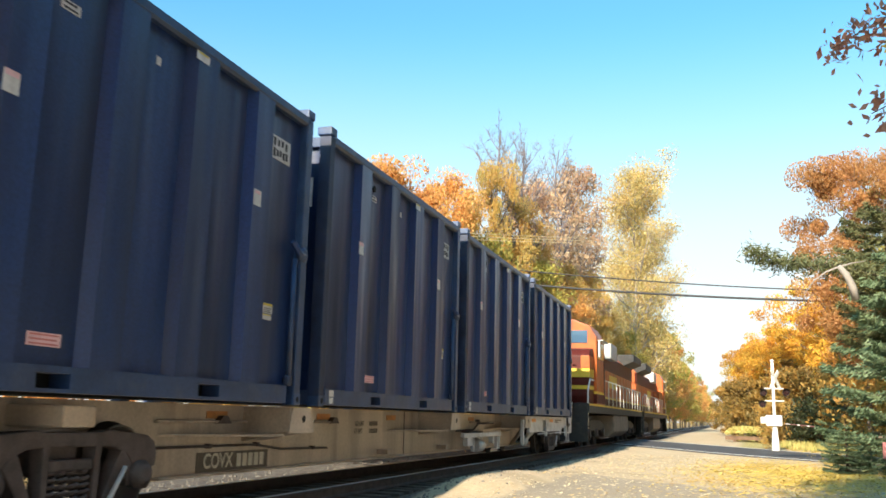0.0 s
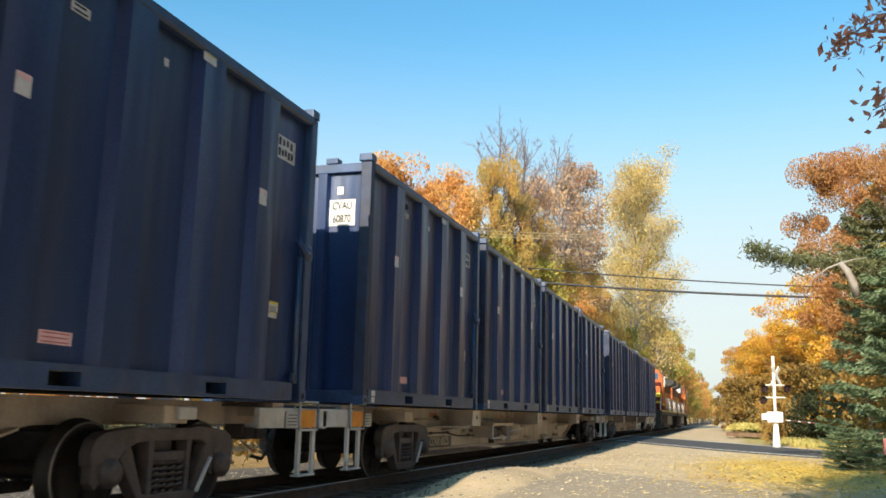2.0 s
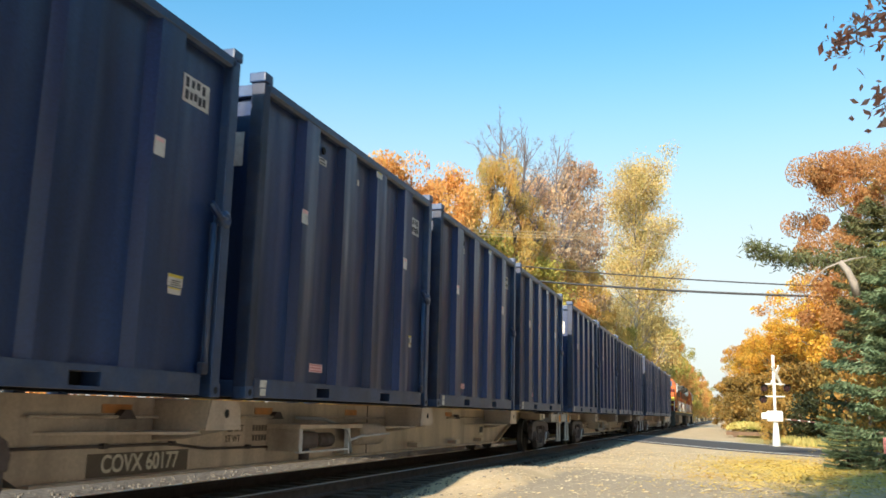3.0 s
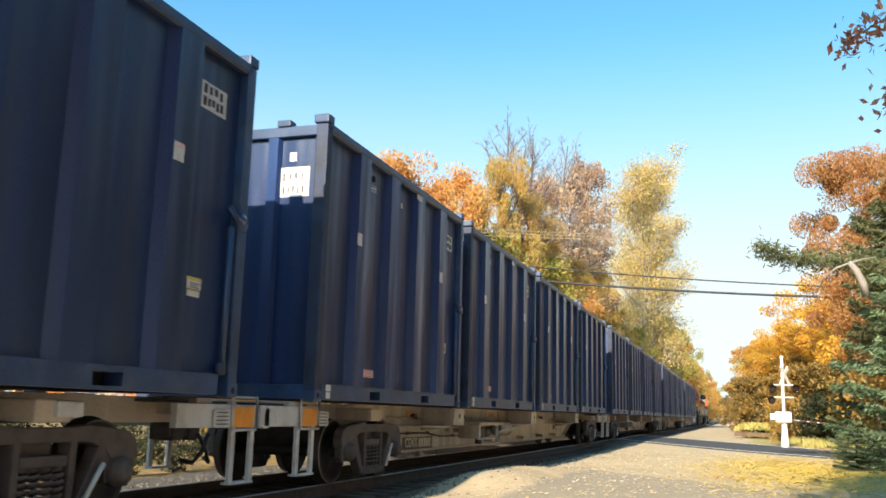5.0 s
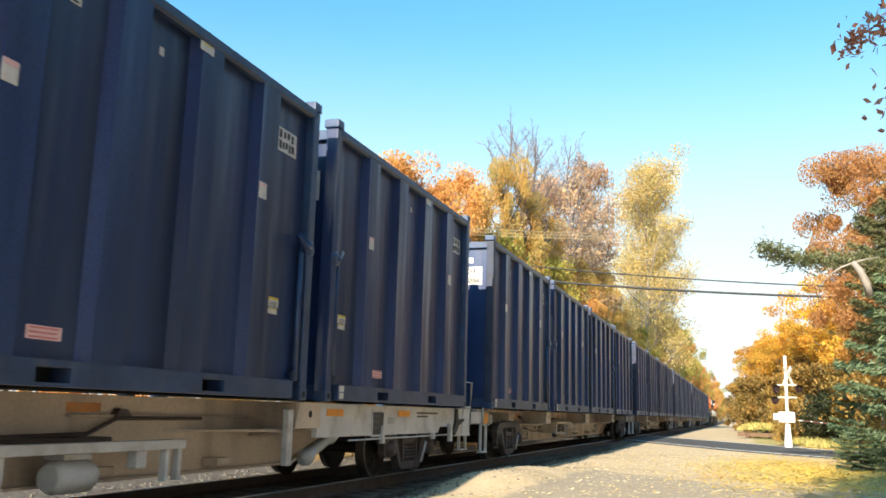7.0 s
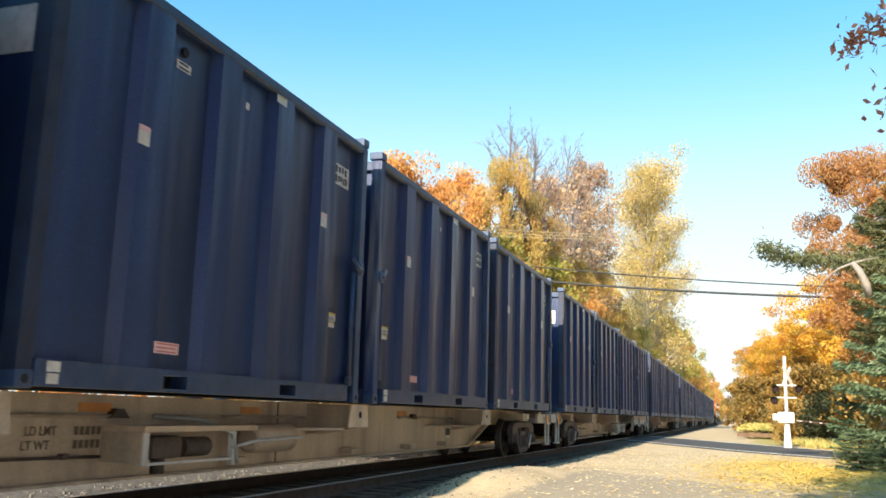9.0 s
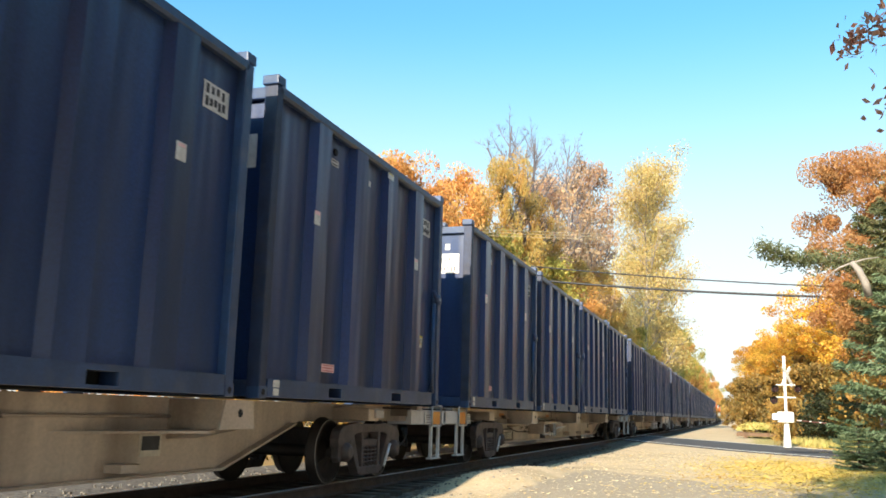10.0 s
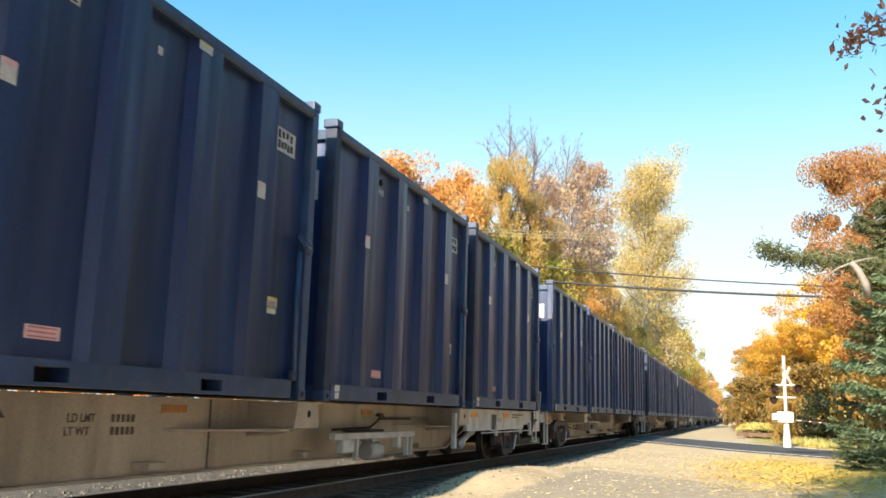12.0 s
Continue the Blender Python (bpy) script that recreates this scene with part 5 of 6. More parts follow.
def broadleaf(name, label, seed, tall, spread, low, leaves, material, leaf=0.2, bark=BARK, bare_top=0.0, twig_only=False, upright=0.0, clump=0.17):
    """Tapered trunk, limbs and twigs; leaves hang in clumps round the twig ends."""
    rng = random.Random(seed)
    tree = thing(name, label, "tree", "trees of the wood")
    bm = B()
    r0 = 0.011 * tall + 0.05
    trunk = [Vector((0, 0, -0.4))]
    for i in range(1, 9):
        trunk.append(Vector((rng.uniform(-1, 1) * 0.02 * tall * i / 8, rng.uniform(-1, 1) * 0.02 * tall * i / 8, tall * 0.9 * i / 8)))
    tube(bm, trunk, [r0 * (1.25 if i == 0 else 1 - 0.88 * i / 8) for i in range(9)], 8)
    tips = []
    n_limb = 16 if not twig_only else 22
    for i in range(n_limb):
        k = low + (0.97 - low) * (i + rng.random()) / n_limb
        base = trunk[0].lerp(trunk[-1], 0)
        j = min(7, int(k * 8))
        base = trunk[j].lerp(trunk[j + 1], k * 8 - j)
        a = i * 2.4 + rng.uniform(-0.5, 0.5)
        shape = math.sin(math.pi * min(1, (k - low) / (1 - low) * 0.85 + 0.15)) ** 0.7
        reach = spread * (0.35 + 0.65 * shape) * rng.uniform(0.75, 1.15)
        rise = reach * (rng.uniform(0.25, 0.75) + upright)
        end = base + Vector((math.cos(a) * reach, math.sin(a) * reach, rise))
        mid = base.lerp(end, 0.5) + Vector((0, 0, -0.08 * reach))
        rl = r0 * (1 - 0.8 * k) * 0.45
        tube(bm, [base, mid, end], [rl, rl * 0.65, rl * 0.2], 5)
        tips.append((end, k))
        for q in range(6):
            f = rng.uniform(0.35, 1.0)
            b2 = base.lerp(mid, f * 2) if f < 0.5 else mid.lerp(end, f * 2 - 1)
            d = Vector((rng.gauss(0, 1), rng.gauss(0, 1), rng.gauss(0.35 + upright, 0.6))).normalized() * reach * rng.uniform(0.22, 0.5)
            tube(bm, [b2, b2 + d * 0.5 + Vector((0, 0, 0.03)), b2 + d], [rl * 0.35, rl * 0.22, rl * 0.08], 4)
            tips.append((b2 + d, k))
            if twig_only:
                for _ in range(6):
                    d2 = (d.normalized() * 0.6 + Vector((rng.gauss(0, .5), rng.gauss(0, .5), rng.gauss(0.4, .4)))) * reach * 0.25
                    tube(bm, [b2 + d * 0.6, b2 + d * 0.6 + d2], [rl * 0.24, rl * 0.09], 3)
                    tips.append((b2 + d * 0.6 + d2, k))
    part("trunk", bm, bark, tree, "tapered trunk with limbs")
    tips = [q for q in tips if q[1] < 1 - bare_top]
    cent, size = [], []
    weights = [rng.uniform(0.4, 1.6) for _ in tips]
    total = sum(weights)
    for (tip, k), w in zip(tips, weights):
        cr = spread * clump * rng.uniform(0.6, 1.3)
        for _ in range(int(leaves * w / total)):
            g = Vector((rng.gauss(0, 1), rng.gauss(0, 1), rng.gauss(0, 1)))
            g *= min(1.0, 1.65 / g.length) * cr
            cent.append((tip.x + g.x, tip.y + g.y, tip.z + g.z * 0.65))
            size.append(leaf)
    if cent:
        me = leaf_mesh("crown", cent, size, material, 0.8, 0.3, seed)
        ob = new("crown", me)
        ob.parent = tree
    return tree


def conifer(name, label, seed, tall, spread, n_whorl, material, bark, spray=0.11, base_z=0.06, droop=0.15, dense=1.0, taper=0.75):
    rng = random.Random(seed)
    tree = thing(name, label, "tree")
    bm = B()
    r0 = 0.012 * tall + 0.04
    tube(bm, [(0, 0, -0.4), (0.02, 0, tall * 0.5), (0, 0.03, tall)], [r0 * 1.2, r0 * 0.65, 0.012], 9)
    cent, size, ways = [], [], []
    for i in range(n_whorl):
        k = base_z + (0.99 - base_z) * i / n_whorl
        reach0 = spread * (1 - k) ** taper + 0.12
        for j in range(6):
            a = j * math.tau / 6 + i * 0.7 + rng.uniform(-0.3, 0.3)
            reach = reach0 * rng.uniform(0.6, 1.18)
            b = Vector((0, 0, k * tall + rng.uniform(-0.1, 0.1)))
            e = b + Vector((math.cos(a) * reach, math.sin(a) * reach, reach * (0.18 - droop) + 0.05))
            m = b.lerp(e, 0.55) + Vector((0, 0, -0.05 * reach))
            tube(bm, [b, m, e], [0.03 + 0.012 * reach, 0.02, 0.006], 4)
            n = int(70 * reach * dense) + 10
            for _ in range(n):
                f = rng.random() ** 0.7
                q = b.lerp(m, f / 0.55) if f < 0.55 else m.lerp(e, (f - 0.55) / 0.45)
                side = (0.28 * reach * (1.05 - f) + 0.07) * rng.gauss(0, 0.8)
                cent.append((q.x - math.sin(a) * side, q.y + math.cos(a) * side, q.z + rng.gauss(0.02, 0.045) - abs(side) * 0.22))
                size.append(spray)
                turn = a + math.copysign(0.75, side)
                ways.append((math.cos(turn), math.sin(turn), -0.12))
    part("trunk", bm, bark, tree, "straight tapered trunk with whorled limbs")
    me = leaf_mesh("crown", cent, size, material, 0.30, 0.2, seed, ways)
    ob = new("crown", me)
    ob.parent = tree
    return tree


def set_tree(proto, x, y, top, turn=0.0, first=False, wide=1.0):
    """A tree on the ground at (x, y), grown to that height."""
    tops = []
    for o in proto.children:
        co = np.empty(len(o.data.vertices) * 3)
        o.data.vertices.foreach_get("co", co)
        tops.append(np.percentile(co[2::3], 98.5))
    z = height(x, y)
    k = (top - z) / max(tops)
    m = pose(x, y, z, 0, 0, turn) @ Matrix.Diagonal((k * wide, k * wide, k, 1))
    if first:
        proto.matrix_basis = m
        return proto
    return copy_thing(proto, m)


MAPLE = "broad maple in orange autumn leaf beside the track"
OAK = "golden oak in autumn leaf at the wood's edge"
LINDEN = "linden turning from green to yellow"
maple = broadleaf("maple_tree", MAPLE, 3, 10, 3.4, 0.2, 36000, LEAF_ORANGE, 0.066, BARK, clump=0.14)
red_maple = broadleaf("maple_tree", "tall maple in red-orange leaf behind the conifers", 61, 12, 3.6, 0.25, 56000, LEAF_MAPLE, 0.062, BARK, clump=0.13)
oak = broadleaf("oak_tree", OAK, 5, 13, 4.0, 0.2, 33000, LEAF_GOLD, 0.078, BARK, clump=0.14)
brown_oak = broadleaf("oak_tree", "thin brown oak whose twigs show through its leaves", 67, 10, 3.4, 0.2, 15000, LEAF_BROWN, 0.07, BARK, clump=0.13)
amber = broadleaf("oak_tree", "amber and orange oak over the crossing", 71, 12, 4.2, 0.36, 21000, LEAF_AMBER, 0.10, BARK, clump=0.115)
poplar = broadleaf("poplar_tree", "tall ragged poplar with pale yellow leaves", 7, 26, 4.6, 0.1, 27000, LEAF_YELLOW, 0.11, PALE_BARK, 0.0, True, 0.35)
ash = broadleaf("ash_tree", "slender ash with thin rust-pink leaves", 11, 18, 2.3, 0.25, 10000, LEAF_RUST, 0.11, TWIG_BARK, 0.08, True, 0.7)
bare = broadleaf("bare_tree", "tall bare tree with fine grey twigs", 13, 18, 1.7, 0.45, 300, LEAF_RUST, 0.10, TWIG_BARK, 0.4, True, 1.1)
linden = broadleaf("linden_tree", LINDEN, 17, 9, 3.4, 0.1, 15000, LEAF_GREEN, 0.095)
scrub = broadleaf("shrub", "low golden undergrowth shrub at the wood's edge", 19, 3.6, 2.4, 0.05, 5200, LEAF_GOLD, 0.10)
holly = broadleaf("shrub", "dark shrub added for the shade under the trees", 53, 3.4, 1.9, 0.04, 4200, LEAF_DARK, 0.09)
understory = broadleaf("shrub", "tall undergrowth, oak shade put into its olive-brown", 59, 4.6, 2.2, 0.05, 6500, LEAF_OLIVE, 0.11, BARK, clump=0.13)
far_oak = broadleaf("oak_tree", OAK, 37, 13, 3.8, 0.08, 8000, LEAF_GOLD, 0.15)
far_maple = broadleaf("maple_tree", MAPLE, 41, 12, 3.6, 0.08, 8000, LEAF_ORANGE, 0.15)
far_linden = broadleaf("linden_tree", LINDEN, 43, 11, 3.6, 0.08, 8000, LEAF_GREEN, 0.15)

rows = random.Random(4)
placed = set()


def plant(proto, x, y, top, wide=1.0):
    set_tree(proto, x, y, top, rows.uniform(0, 360), proto.name not in placed, wide)
    placed.add(proto.name)


# far side of the track, near to far
for proto, x, y, top, wide in (
        (brown_oak, -13.0, 12.6, 9.4, 0.9), (maple, -12.3, 30.6, 10.2, 0.8), (maple, -12.4, 36.5, 10.9, 0.8), (oak, -12.6, 40.5, 11.0, 0.7), (linden, -11.4, 41.5, 9.4, 0.8),
        (oak, -12.2, 46.5, 16.0, 0.5), (bare, -12.0, 51.0, 17.9, 1.0), (bare, -12.3, 48.6, 16.6, 1.0), (bare, -11.8, 53.0, 17.2, 1.0), (oak, -11.6, 54.0, 13.2, 0.7), (oak, -12.0, 50.5, 15.0, 0.5), (ash, -12.2, 58.0, 17.0, 0.9),
        (linden, -11.0, 51.0, 9.5, 0.9), (bare, -12.0, 65.5, 20.4, 0.9), (ash, -11.8, 68.0, 18.6, 0.9), (ash, -11.9, 76.0, 22.6, 0.8), (oak, -11.4, 62.0, 13.2, 0.8), (oak, -11.2, 71.0, 14.0, 0.8),
        (maple, -10.6, 57.0, 9.0, 0.9), (oak, -11.0, 82.0, 12.0, 0.9), (linden, -10.2, 92.0, 9.5, 1.0),
        (poplar, -9.2, 97.0, 29.2, 0.8), (poplar, -9.0, 104.0, 25.0, 0.85), (poplar, -10.0, 112.0, 21.0, 1.0)):
    plant(proto, x, y, top, wide)
for i in range(14):
    plant((far_maple, far_oak, far_linden)[i % 3], -18 - rows.uniform(0, 4), 26 + i * 6.0, rows.uniform(8.5, 10) + 0.05 * i * i)
for i in range(22):
    plant(scrub, -9.9 - rows.uniform(0, 1.2), 20 + i * 4.6 + rows.uniform(-1.5, 1.5), rows.uniform(3, 5))
# Unseen trees behind the camera, added to shade the far-side ground.
for i in range(7):
    plant((far_maple, far_oak)[i % 2], -10.9 - rows.uniform(0, 2), -34 + i * 6.0, rows.uniform(7, 8.5))
y = 128.0
while y < 640:
    plant(rows.choice((far_maple, far_maple, far_oak, far_linden)), -11.0 - rows.uniform(0, 1.3), y, rows.uniform(17.5, 21), 0.66)
    if y < 260:
        plant(rows.choice((far_oak, far_oak, far_maple)), -17.5 - rows.uniform(0, 3), y + 4, rows.uniform(17, 21), 0.8)
    y += 7 + y * 0.03
for i in range(16):
    plant((far_oak, far_maple, far_linden)[i % 3], -30 + i * 3.6, 680 + rows.uniform(-12, 12), rows.uniform(12, 17))
# near side of the track
for proto, x, y, top, wide in ((amber, 6.6, 60.0, 9.8, 1.0), (amber, 3.6, 65.0, 9.2, 0.85), (amber, 5.2, 69.0, 10.0, 0.9), (maple, 9.0, 56.0, 10.0, 1.0), (amber, 2.7, 80.0, 9.4, 1.0), (linden, 6.5, 72.0, 9.0, 1.0),
                               (amber, 2.4, 92.0, 9.6, 0.9), (red_maple, 5.5, 40.0, 12.6, 0.66), (red_maple, 9.5, 36.0, 13.8, 0.75), (linden, 8.2, 46.0, 9.0, 1.0), (oak, 12.0, 42.0, 12.0, 1.0), (linden, 6.4, 33.5, 7.5, 0.9)):
    plant(proto, x, y, top, wide)
for x, y, s in ((3.4, 60.5, 2.4), (5.0, 61.0, 2.8), (6.8, 52.0, 3.6), (2.9, 72.0, 2.6), (6.5, 38.0, 3.4), (8.0, 33.0, 3.8)):
    plant(scrub, x, y, s)
# Dark hollies added to give the shade below the amber crowns.
for x, y, s in ((3.2, 57.5, 2.4), (4.0, 56.0, 3.6), (4.9, 54.5, 4.4), (1.9, 68.0, 2.3), (2.8, 66.0, 2.8), (5.8, 53.0, 4.2)):
    plant(holly, x, y, s)
for x, y, top in ((4.4, 60.0, 4.6), (6.2, 57.0, 5.0), (2.9, 64.0, 4.4), (1.9, 70.0, 4.6), (3.6, 70.0, 5.4), (5.6, 64.0, 5.6), (1.3, 78.0, 4.6), (0.9, 86.0, 4.8), (0.8, 97.0, 5.0), (7.6, 53.0, 5.4), (3.0, 86.0, 5.4), (4.6, 76.0, 6.0)):
    plant(understory, x, y, top)
plant(scrub, 1.95, 44.5, 2.1, 0.5)
# Dark hollies added past the track in place of tree shade behind the cars.
for i in range(9):
    plant(holly, -9.7 - rows.uniform(0, 0.8), -2 + i * 2.1, rows.uniform(1.3, 2.0), 1.2)
y = 100.0
while y < 640:
    plant(rows.choice((far_oak, far_maple, far_oak, far_linden)), 3.7 + rows.uniform(0, 0.9), y, rows.uniform(10, 13), 0.75)
    plant(rows.choice((far_oak, far_maple, far_linden)), 11.5 + rows.uniform(0, 3), y + 3, rows.uniform(12, 15)) if y < 260 else None
    y += 6 + y * 0.03

# Tall trees out of view, added to keep sky light off the near containers.
for proto, x, y, top in ((brown_oak, 9.5, 2.0, 14.0), (far_linden, 12.0, 8.0, 16.0), (brown_oak, 9.0, 14.0, 13.0), (far_linden, 12.5, 18.0, 17.0), (brown_oak, 10.5, 24.0, 15.0), (far_linden, 14.0, 28.0, 18.0),
                         (brown_oak, 11.5, 32.0, 15.0), (far_oak, 16.0, 38.0, 18.0), (far_linden, 14.0, 47.0, 17.0), (far_oak, 17.0, 54.0, 18.0), (far_linden, 13.0, -6.0, 15.0), (far_oak, 15.0, -16.0, 15.0)):
    plant(proto, x, y, top)

spruce = conifer("spruce_tree", "blue-green spruce with layered drooping boughs", 23, 6.2, 2.6, 10, NEEDLES, BARK, 0.10, 0.05, 0.14, 3.4)
set_tree(spruce, 4.4, 25.2, 5.7, 20, True)
set_tree(spruce, 6.2, 24.0, 6.4, 140)
set_tree(spruce, 2.75, 24.2, 1.25, 75, False, 1.6)
set_tree(spruce, 6.4, 54.0, 5.2, 300, False, 0.9)
set_tree(spruce, 5.2, 45.5, 3.6, 110, False, 0.9)
pine = conifer("pine_tree", "tall olive-green pine with long uneven boughs", 29, 8.4, 2.5, 11, NEEDLES_OLIVE, BARK, 0.09, 0.42, 0.0, 3.4, 0.35)
set_tree(pine, 4.5, 27.6, 7.5, 200, True)
set_tree(pine, 6.4, 26.4, 8.2, 60)

# a long bough that reaches out of the pine, and a dead pale limb
bough = thing("pine_bough", "long green pine bough reaching over the verge", "branch")
rb = random.Random(8)
bm, cent = B(), []
pts = [Vector((4.4, 27.0, 5.3)), Vector((3.0, 26.0, 5.55)), Vector((1.6, 25.0, 5.5)), Vector((0.62, 24.2, 5.72))]
tube(bm, pts, [0.07, 0.05, 0.03, 0.01], 6)
for i in range(3):
    for _ in range(1150 - 120 * i):
        q = pts[i].lerp(pts[i + 1], rb.random())
        cent.append((q.x + rb.gauss(0, 0.12), q.y + rb.gauss(0, 0.28), q.z + rb.gauss(-0.02, 0.13 if i else 0.25)))
part("limb", bm, BARK, bough)
nb = new("needles", leaf_mesh("needles", cent, [0.078] * len(cent), NEEDLES_OLIVE, 0.35, 0.2, 4))
nb.parent = bough
bm = tube(B(), [(3.10, 23.6, 4.30), (3.02, 23.5, 4.62), (2.90, 23.5, 4.92), (2.74, 23.5, 5.14)], [0.10, 0.095, 0.085, 0.06], 8)
tube(bm, [(2.76, 23.5, 5.12), (2.45, 23.5, 5.00), (2.15, 23.5, 4.78), (1.98, 23.5, 4.55)], [0.03, 0.022, 0.016, 0.008], 5)
tube(bm, [(2.78, 23.5, 5.12), (3.05, 23.5, 5.20), (3.35, 23.5, 5.24)], [0.028, 0.018, 0.008], 5)
dead = tagged(new("dead_limb", mesh_of("dead_limb", bm, PALE_BARK)),
              "pale dead limb broken off among the conifers", "branch")

# red oak whose twigs hang into view from beside the camera
red = broadleaf("red_oak_tree", "red oak with overhanging dark red leaves", 31, 9.5, 3.5, 0.5, 26000, LEAF_RED, 0.12)
set_tree(red, 6.4, 4.6, 10.2, 40, True)
# Three unseen copies, added to cast shade on the ground at lower right.
set_tree(red, 7.0, 9.5, 10.0, 170)
set_tree(red, 3.7, 0.8, 11.5, 290, False, 0.8)
set_tree(red, 3.0, -3.4, 13.5, 80, False, 0.75)
spray = thing("red_oak_branch", "overhanging twig of red oak leaves", "branch")
bm, cent = B(), []
for path, n in (([(4.2, 9.0, 6.4), (2.4, 9.0, 5.75), (1.7, 9.0, 5.25), (1.1, 9.0, 4.92)], 560), ([(2.4, 9.0, 5.75), (1.9, 9.0, 5.5), (1.62, 9.0, 4.92)], 220), ([(4.0, 9.1, 5.2), (2.2, 9.0, 4.6), (1.42, 9.0, 4.22)], 330)):
    pts = [Vector(q) for q in path]
    tube(bm, pts, [0.03, 0.015, 0.01, 0.005][-len(pts):], 5)
    for _ in range(n):
        f = rb.random() * (len(pts) - 1)
        q = pts[int(f)].lerp(pts[int(f) + 1], f % 1)
        cent.append((q.x + rb.gauss(0, 0.09), q.y + rb.gauss(0, 0.12), q.z + rb.gauss(-0.03, 0.09)))
part("twig", bm, BARK, spray)
nb = new("leaves", leaf_mesh("leaves", cent, [0.05] * len(cent), LEAF_RED, 0.8, 0.3, 9))
nb.parent = spray

# grass beyond the crossing
gr = random.Random(12)
verts, faces = [], []
for _ in range(9000):
    x, y = gr.uniform(0.4, 8), gr.uniform(43, 75)
    if x < 2.7 and y < 61.5:
        continue
    z, h, a = height(x, y), gr.uniform(0.1, 0.4), gr.uniform(0, math.tau)
    k = len(verts)
    verts += [(x - 0.03 * math.cos(a), y - 0.03 * math.sin(a), z), (x + 0.03 * math.cos(a), y + 0.03 * math.sin(a), z), (x + gr.gauss(0, 0.1), y + gr.gauss(0, 0.1), z + h)]
    faces.append((k, k + 1, k + 2))
gm = bpy.data.meshes.new("grass")
gm.from_pydata(verts, [], faces)
gm.materials.append(DRY_GRASS)
tagged(new("grass", gm), "dry yellow grass tufts beyond the road", "grass", kind="stuff")


# ---- crossing signal ----
def crossing_signal(x, y):
    s = thing("crossing_signal", "white railway crossing mast with crossbuck, lamps and raised-box gate", "crossing signal")
    s.location = (x, y, height(x, y))
    part("mast", tube(B(), [(0, 0, 0), (0, 0, 3.78)], 0.06, 16), MAST_WHITE, s, "white round mast")
    part("mast_base", tube(B(), [(0, 0, -0.1), (0, 0, 0.25), (0, 0, 1.05)], [0.19, 0.16, 0.09], 10), MAST_WHITE, s)
    for a in (45, -45):
        ob = part("crossbuck_board", box(B(), -0.085, 0.085, -0.02, 0.02, -0.55, 0.55, 0.008), MAST_WHITE, s, "white crossbuck board")
        ob.matrix_basis = pose(0.1, 0.16, 3.0, 0, a, 62) @ pose(0, 0.03 if a > 0 else -0.03, 0)
    for z in (2.62, 2.1):
        part("lamp_arm", tube(B(), [(-0.36, 0, z), (0.42, 0, z)], 0.03, 8), MAST_WHITE, s)
    for x0, z in ((-0.40, 2.44), (0.50, 2.46), (-0.46, 1.96)):
        bm = B()
        tube(bm, [(x0, -0.05, z), (x0, -0.02, z)], 0.15, 20)
        tube(bm, [(x0, -0.26, z + 0.02), (x0, -0.05, z)], [0.15, 0.12], 14, False)
        lamp = part("signal_lamp", bm, SIGNAL_BLACK, s, "black round signal lamp with hood")
        part("lens", tube(B(), [(x0, -0.09, z), (x0, -0.06, z)], 0.13, 14), LENS, lamp)
    part("gate_mechanism", box(B(), -0.36, 0.30, -0.22, 0.22, 1.05, 1.5, 0.07), MAST_WHITE, s, "white gate mechanism housing")
    part("counterweight", box(B(), -0.56, -0.30, -0.30, 0.30, 1.15, 1.42, 0.04), MAST_WHITE, s)
    part("bell", tube(B(), [(0, 0, 3.78), (0, 0, 3.85)], [0.10, 0.05], 12), MAST_WHITE, s)
    bm = tube(B(), [(0.4, -0.1, 1.16), (1.75, -0.2, 1.05)], 0.024, 6)
    arm = part("gate_arm", bm, WHITE_STEEL, s, "short white and red gate arm")
    for k in range(3):
        f = 0.25 + k * 0.28
        q = Vector((0.4, -0.1, 1.16)).lerp(Vector((1.75, -0.2, 1.05)), f)
        part("red_band", tube(B(), [q - Vector((0.14, -0.009, -0.011)), q + Vector((0.14, -0.009, -0.011))], 0.027, 6), RED_BAND, arm)
    return s


crossing_signal(1.88, 40.6)

# stack of old ties under dry leaves
stack = thing("tie_stack", "low stack of old brown ties heaped with dry yellow leaves", "timber stack")
stack.location = (1.15, 61.0, height(1.15, 61.0))
for k in range(6):
    part("timber", box(B(), -1.35 + 0.03 * (k % 2), 1.35, -0.75 + 0.25 * k, -0.53 + 0.25 * k, 0.12, 0.36, 0.02), TIMBER, stack)
for k in range(2):
    part("bearer", box(B(), -0.9 + 1.7 * k, -0.7 + 1.7 * k, -0.75, 0.75, 0.0, 0.12), TIMBER, stack)
cent = []
for _ in range(2600):
    x, y = gr.uniform(-1.3, 1.3), gr.uniform(-0.7, 0.75)
    cent.append((x, y, 0.36 + 0.62 * max(0, 1 - (x / 1.5) ** 4) * max(0.0, 1 - (y / 0.95) ** 2) * gr.uniform(0.6, 1.0)))
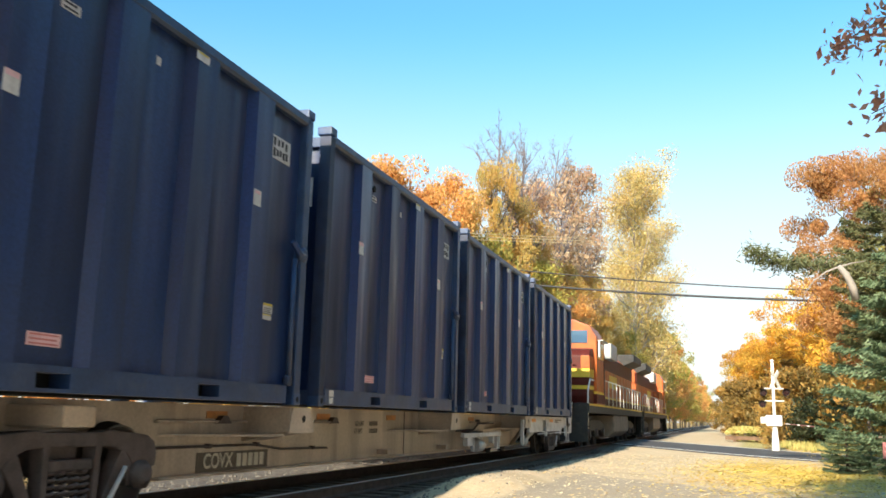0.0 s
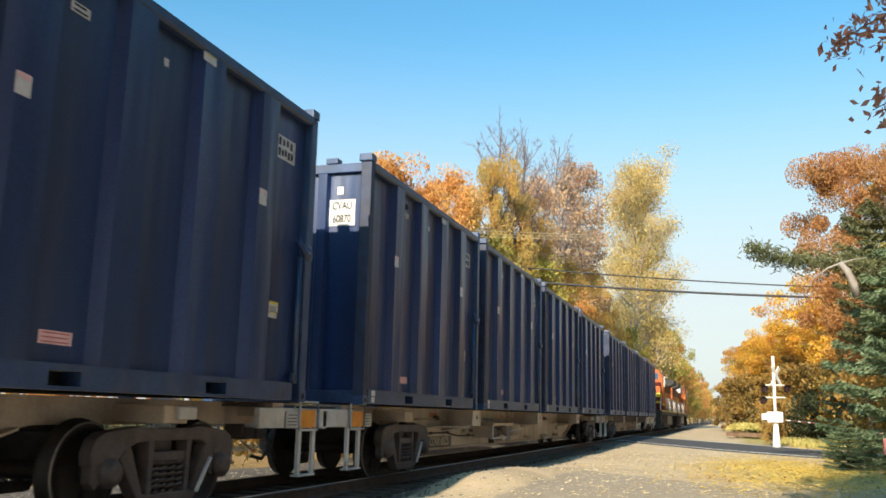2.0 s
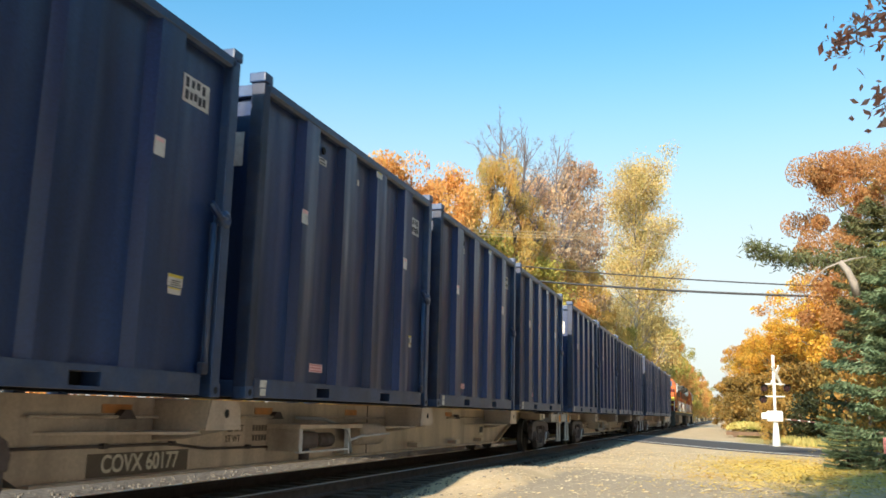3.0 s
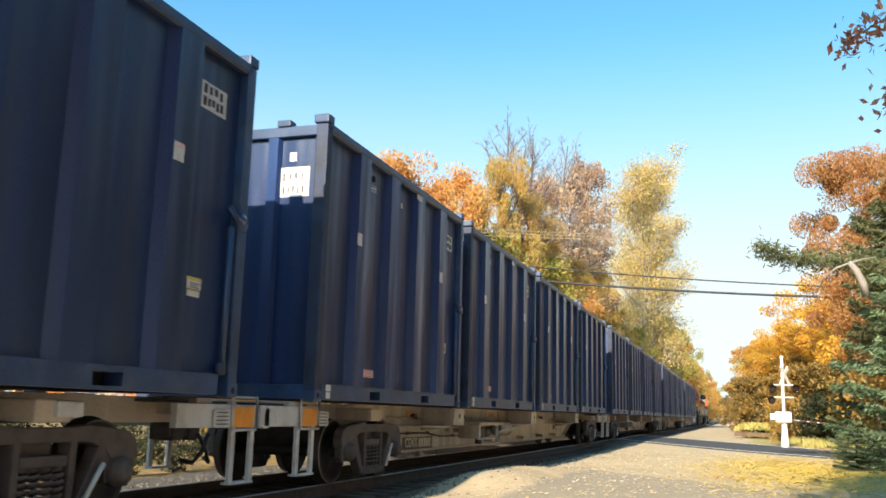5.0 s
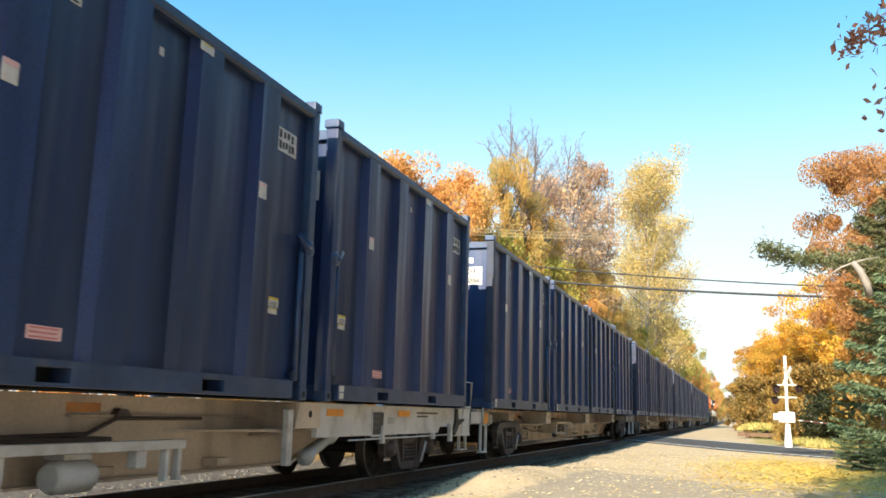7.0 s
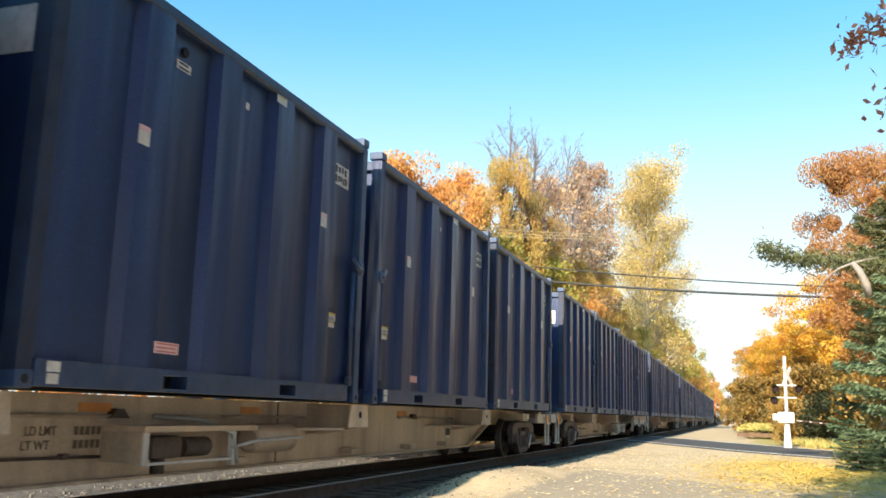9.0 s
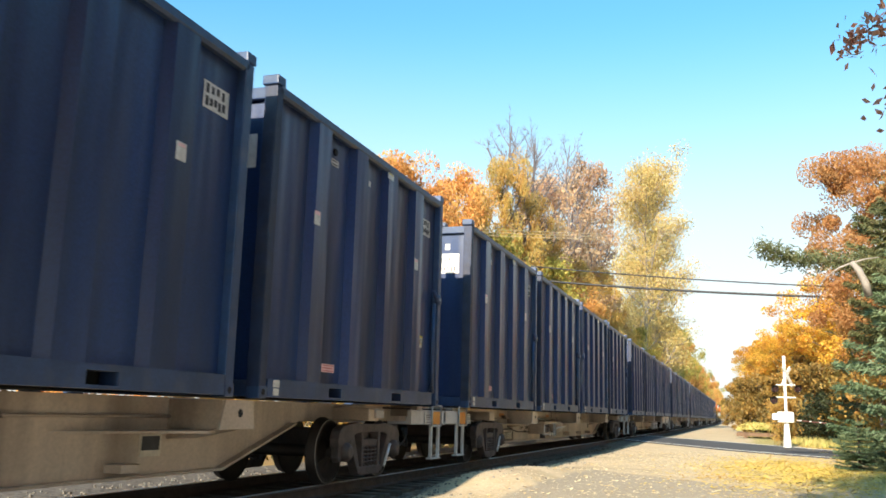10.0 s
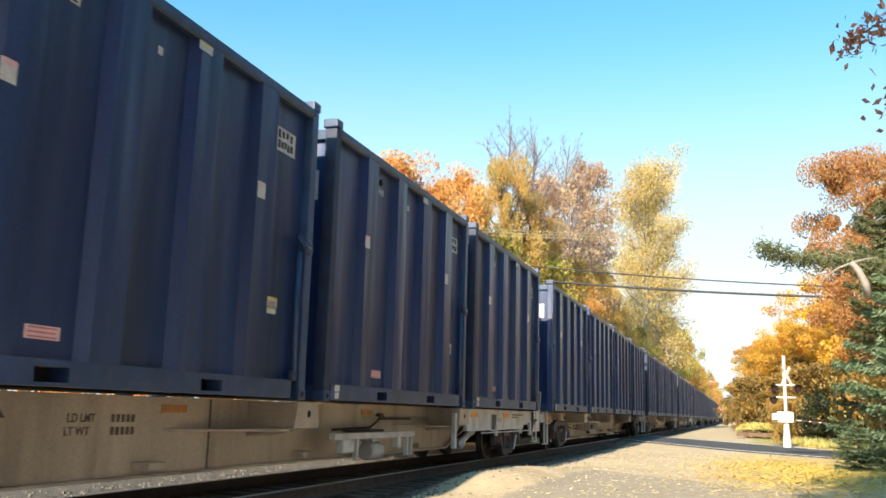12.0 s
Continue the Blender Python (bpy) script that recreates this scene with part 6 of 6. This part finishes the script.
cover = new("leaf_cover", leaf_mesh("leaf_cover", cent, [0.09] * len(cent), DRY_GRASS, 0.8, 0, 5))
cover.parent = stack
tagged(cover, "cover of dry yellow leaves", kind="stuff")

# faded red sign board under the spruce
sign = thing("marker_board", "small faded red and white board on a post under the spruce", "sign")
sign.location = (3.72, 23.6, height(3.72, 23.6))
part("post", box(B(), -0.06, 0.06, 0.02, 0.12, -0.1, 1.5, 0.01), PALE_BARK, sign)
part("board", box(B(), -0.25, 0.12, -0.01, 0.02, 0.42, 0.80, 0.01), PINK, sign)
bm = B()
for k in range(3):
    box(bm, -0.2, 0.06, -0.014, -0.01, 0.48 + 0.1 * k, 0.50 + 0.1 * k)
part("printed_text", bm, STICKER, sign)


# ---- overhead wires ----
def wire(name, a, b, sag, r, material, label):
    a, b = Vector(a), Vector(b)
    pts = [a.lerp(b, i / 24) - Vector((0, 0, sag * 4 * (i / 24) * (1 - i / 24))) for i in range(25)]
    return tagged(new(name, mesh_of(name, tube(B(), pts, r, 6), material)), label, "cable")


wire("overhead_cable", (-22, 47, 10.98), (14, 44, 7.0), 0.7, 0.035, CABLE, "thin black overhead cable crossing the track")
wire("overhead_cable", (-22, 47, 10.05), (14, 44, 6.66), 0.7, 0.06, CABLE, "thick black overhead cable crossing the track")
for k in range(3):
    wire("overhead_wire", (-26, 33, 10.2 - 0.2 * k), (-4.5, 33, 8.0 - 0.1 * k), 0.15, 0.011, SUNLIT_CABLE, "thin overhead wire before the trees, sunlit tone in its colour")


# ---- what moves ----
def motions():
    times = [0.5 * i for i in range(25)]
    for ob, off, z in MOVING:
        turned = "turned" in ob
        walk(ob, [(t, pose(XT, train_y(t) + off, RAIL + z, 0, 0, 180 if turned else 0)) for t in times])
    for w, r in SPIN:
        root = w.parent.parent
        way = 1 if "turned" in root else -1
        spot = w.location.copy()
        rows = []
        for i in range(361):
            t = i / 30
            a = way * math.degrees(train_y(t) - train_y(0)) / r
            rows.append((t, pose(*spot, a % 360 if a >= 0 else -((-a) % 360))))
        walk(w, rows)


motions()
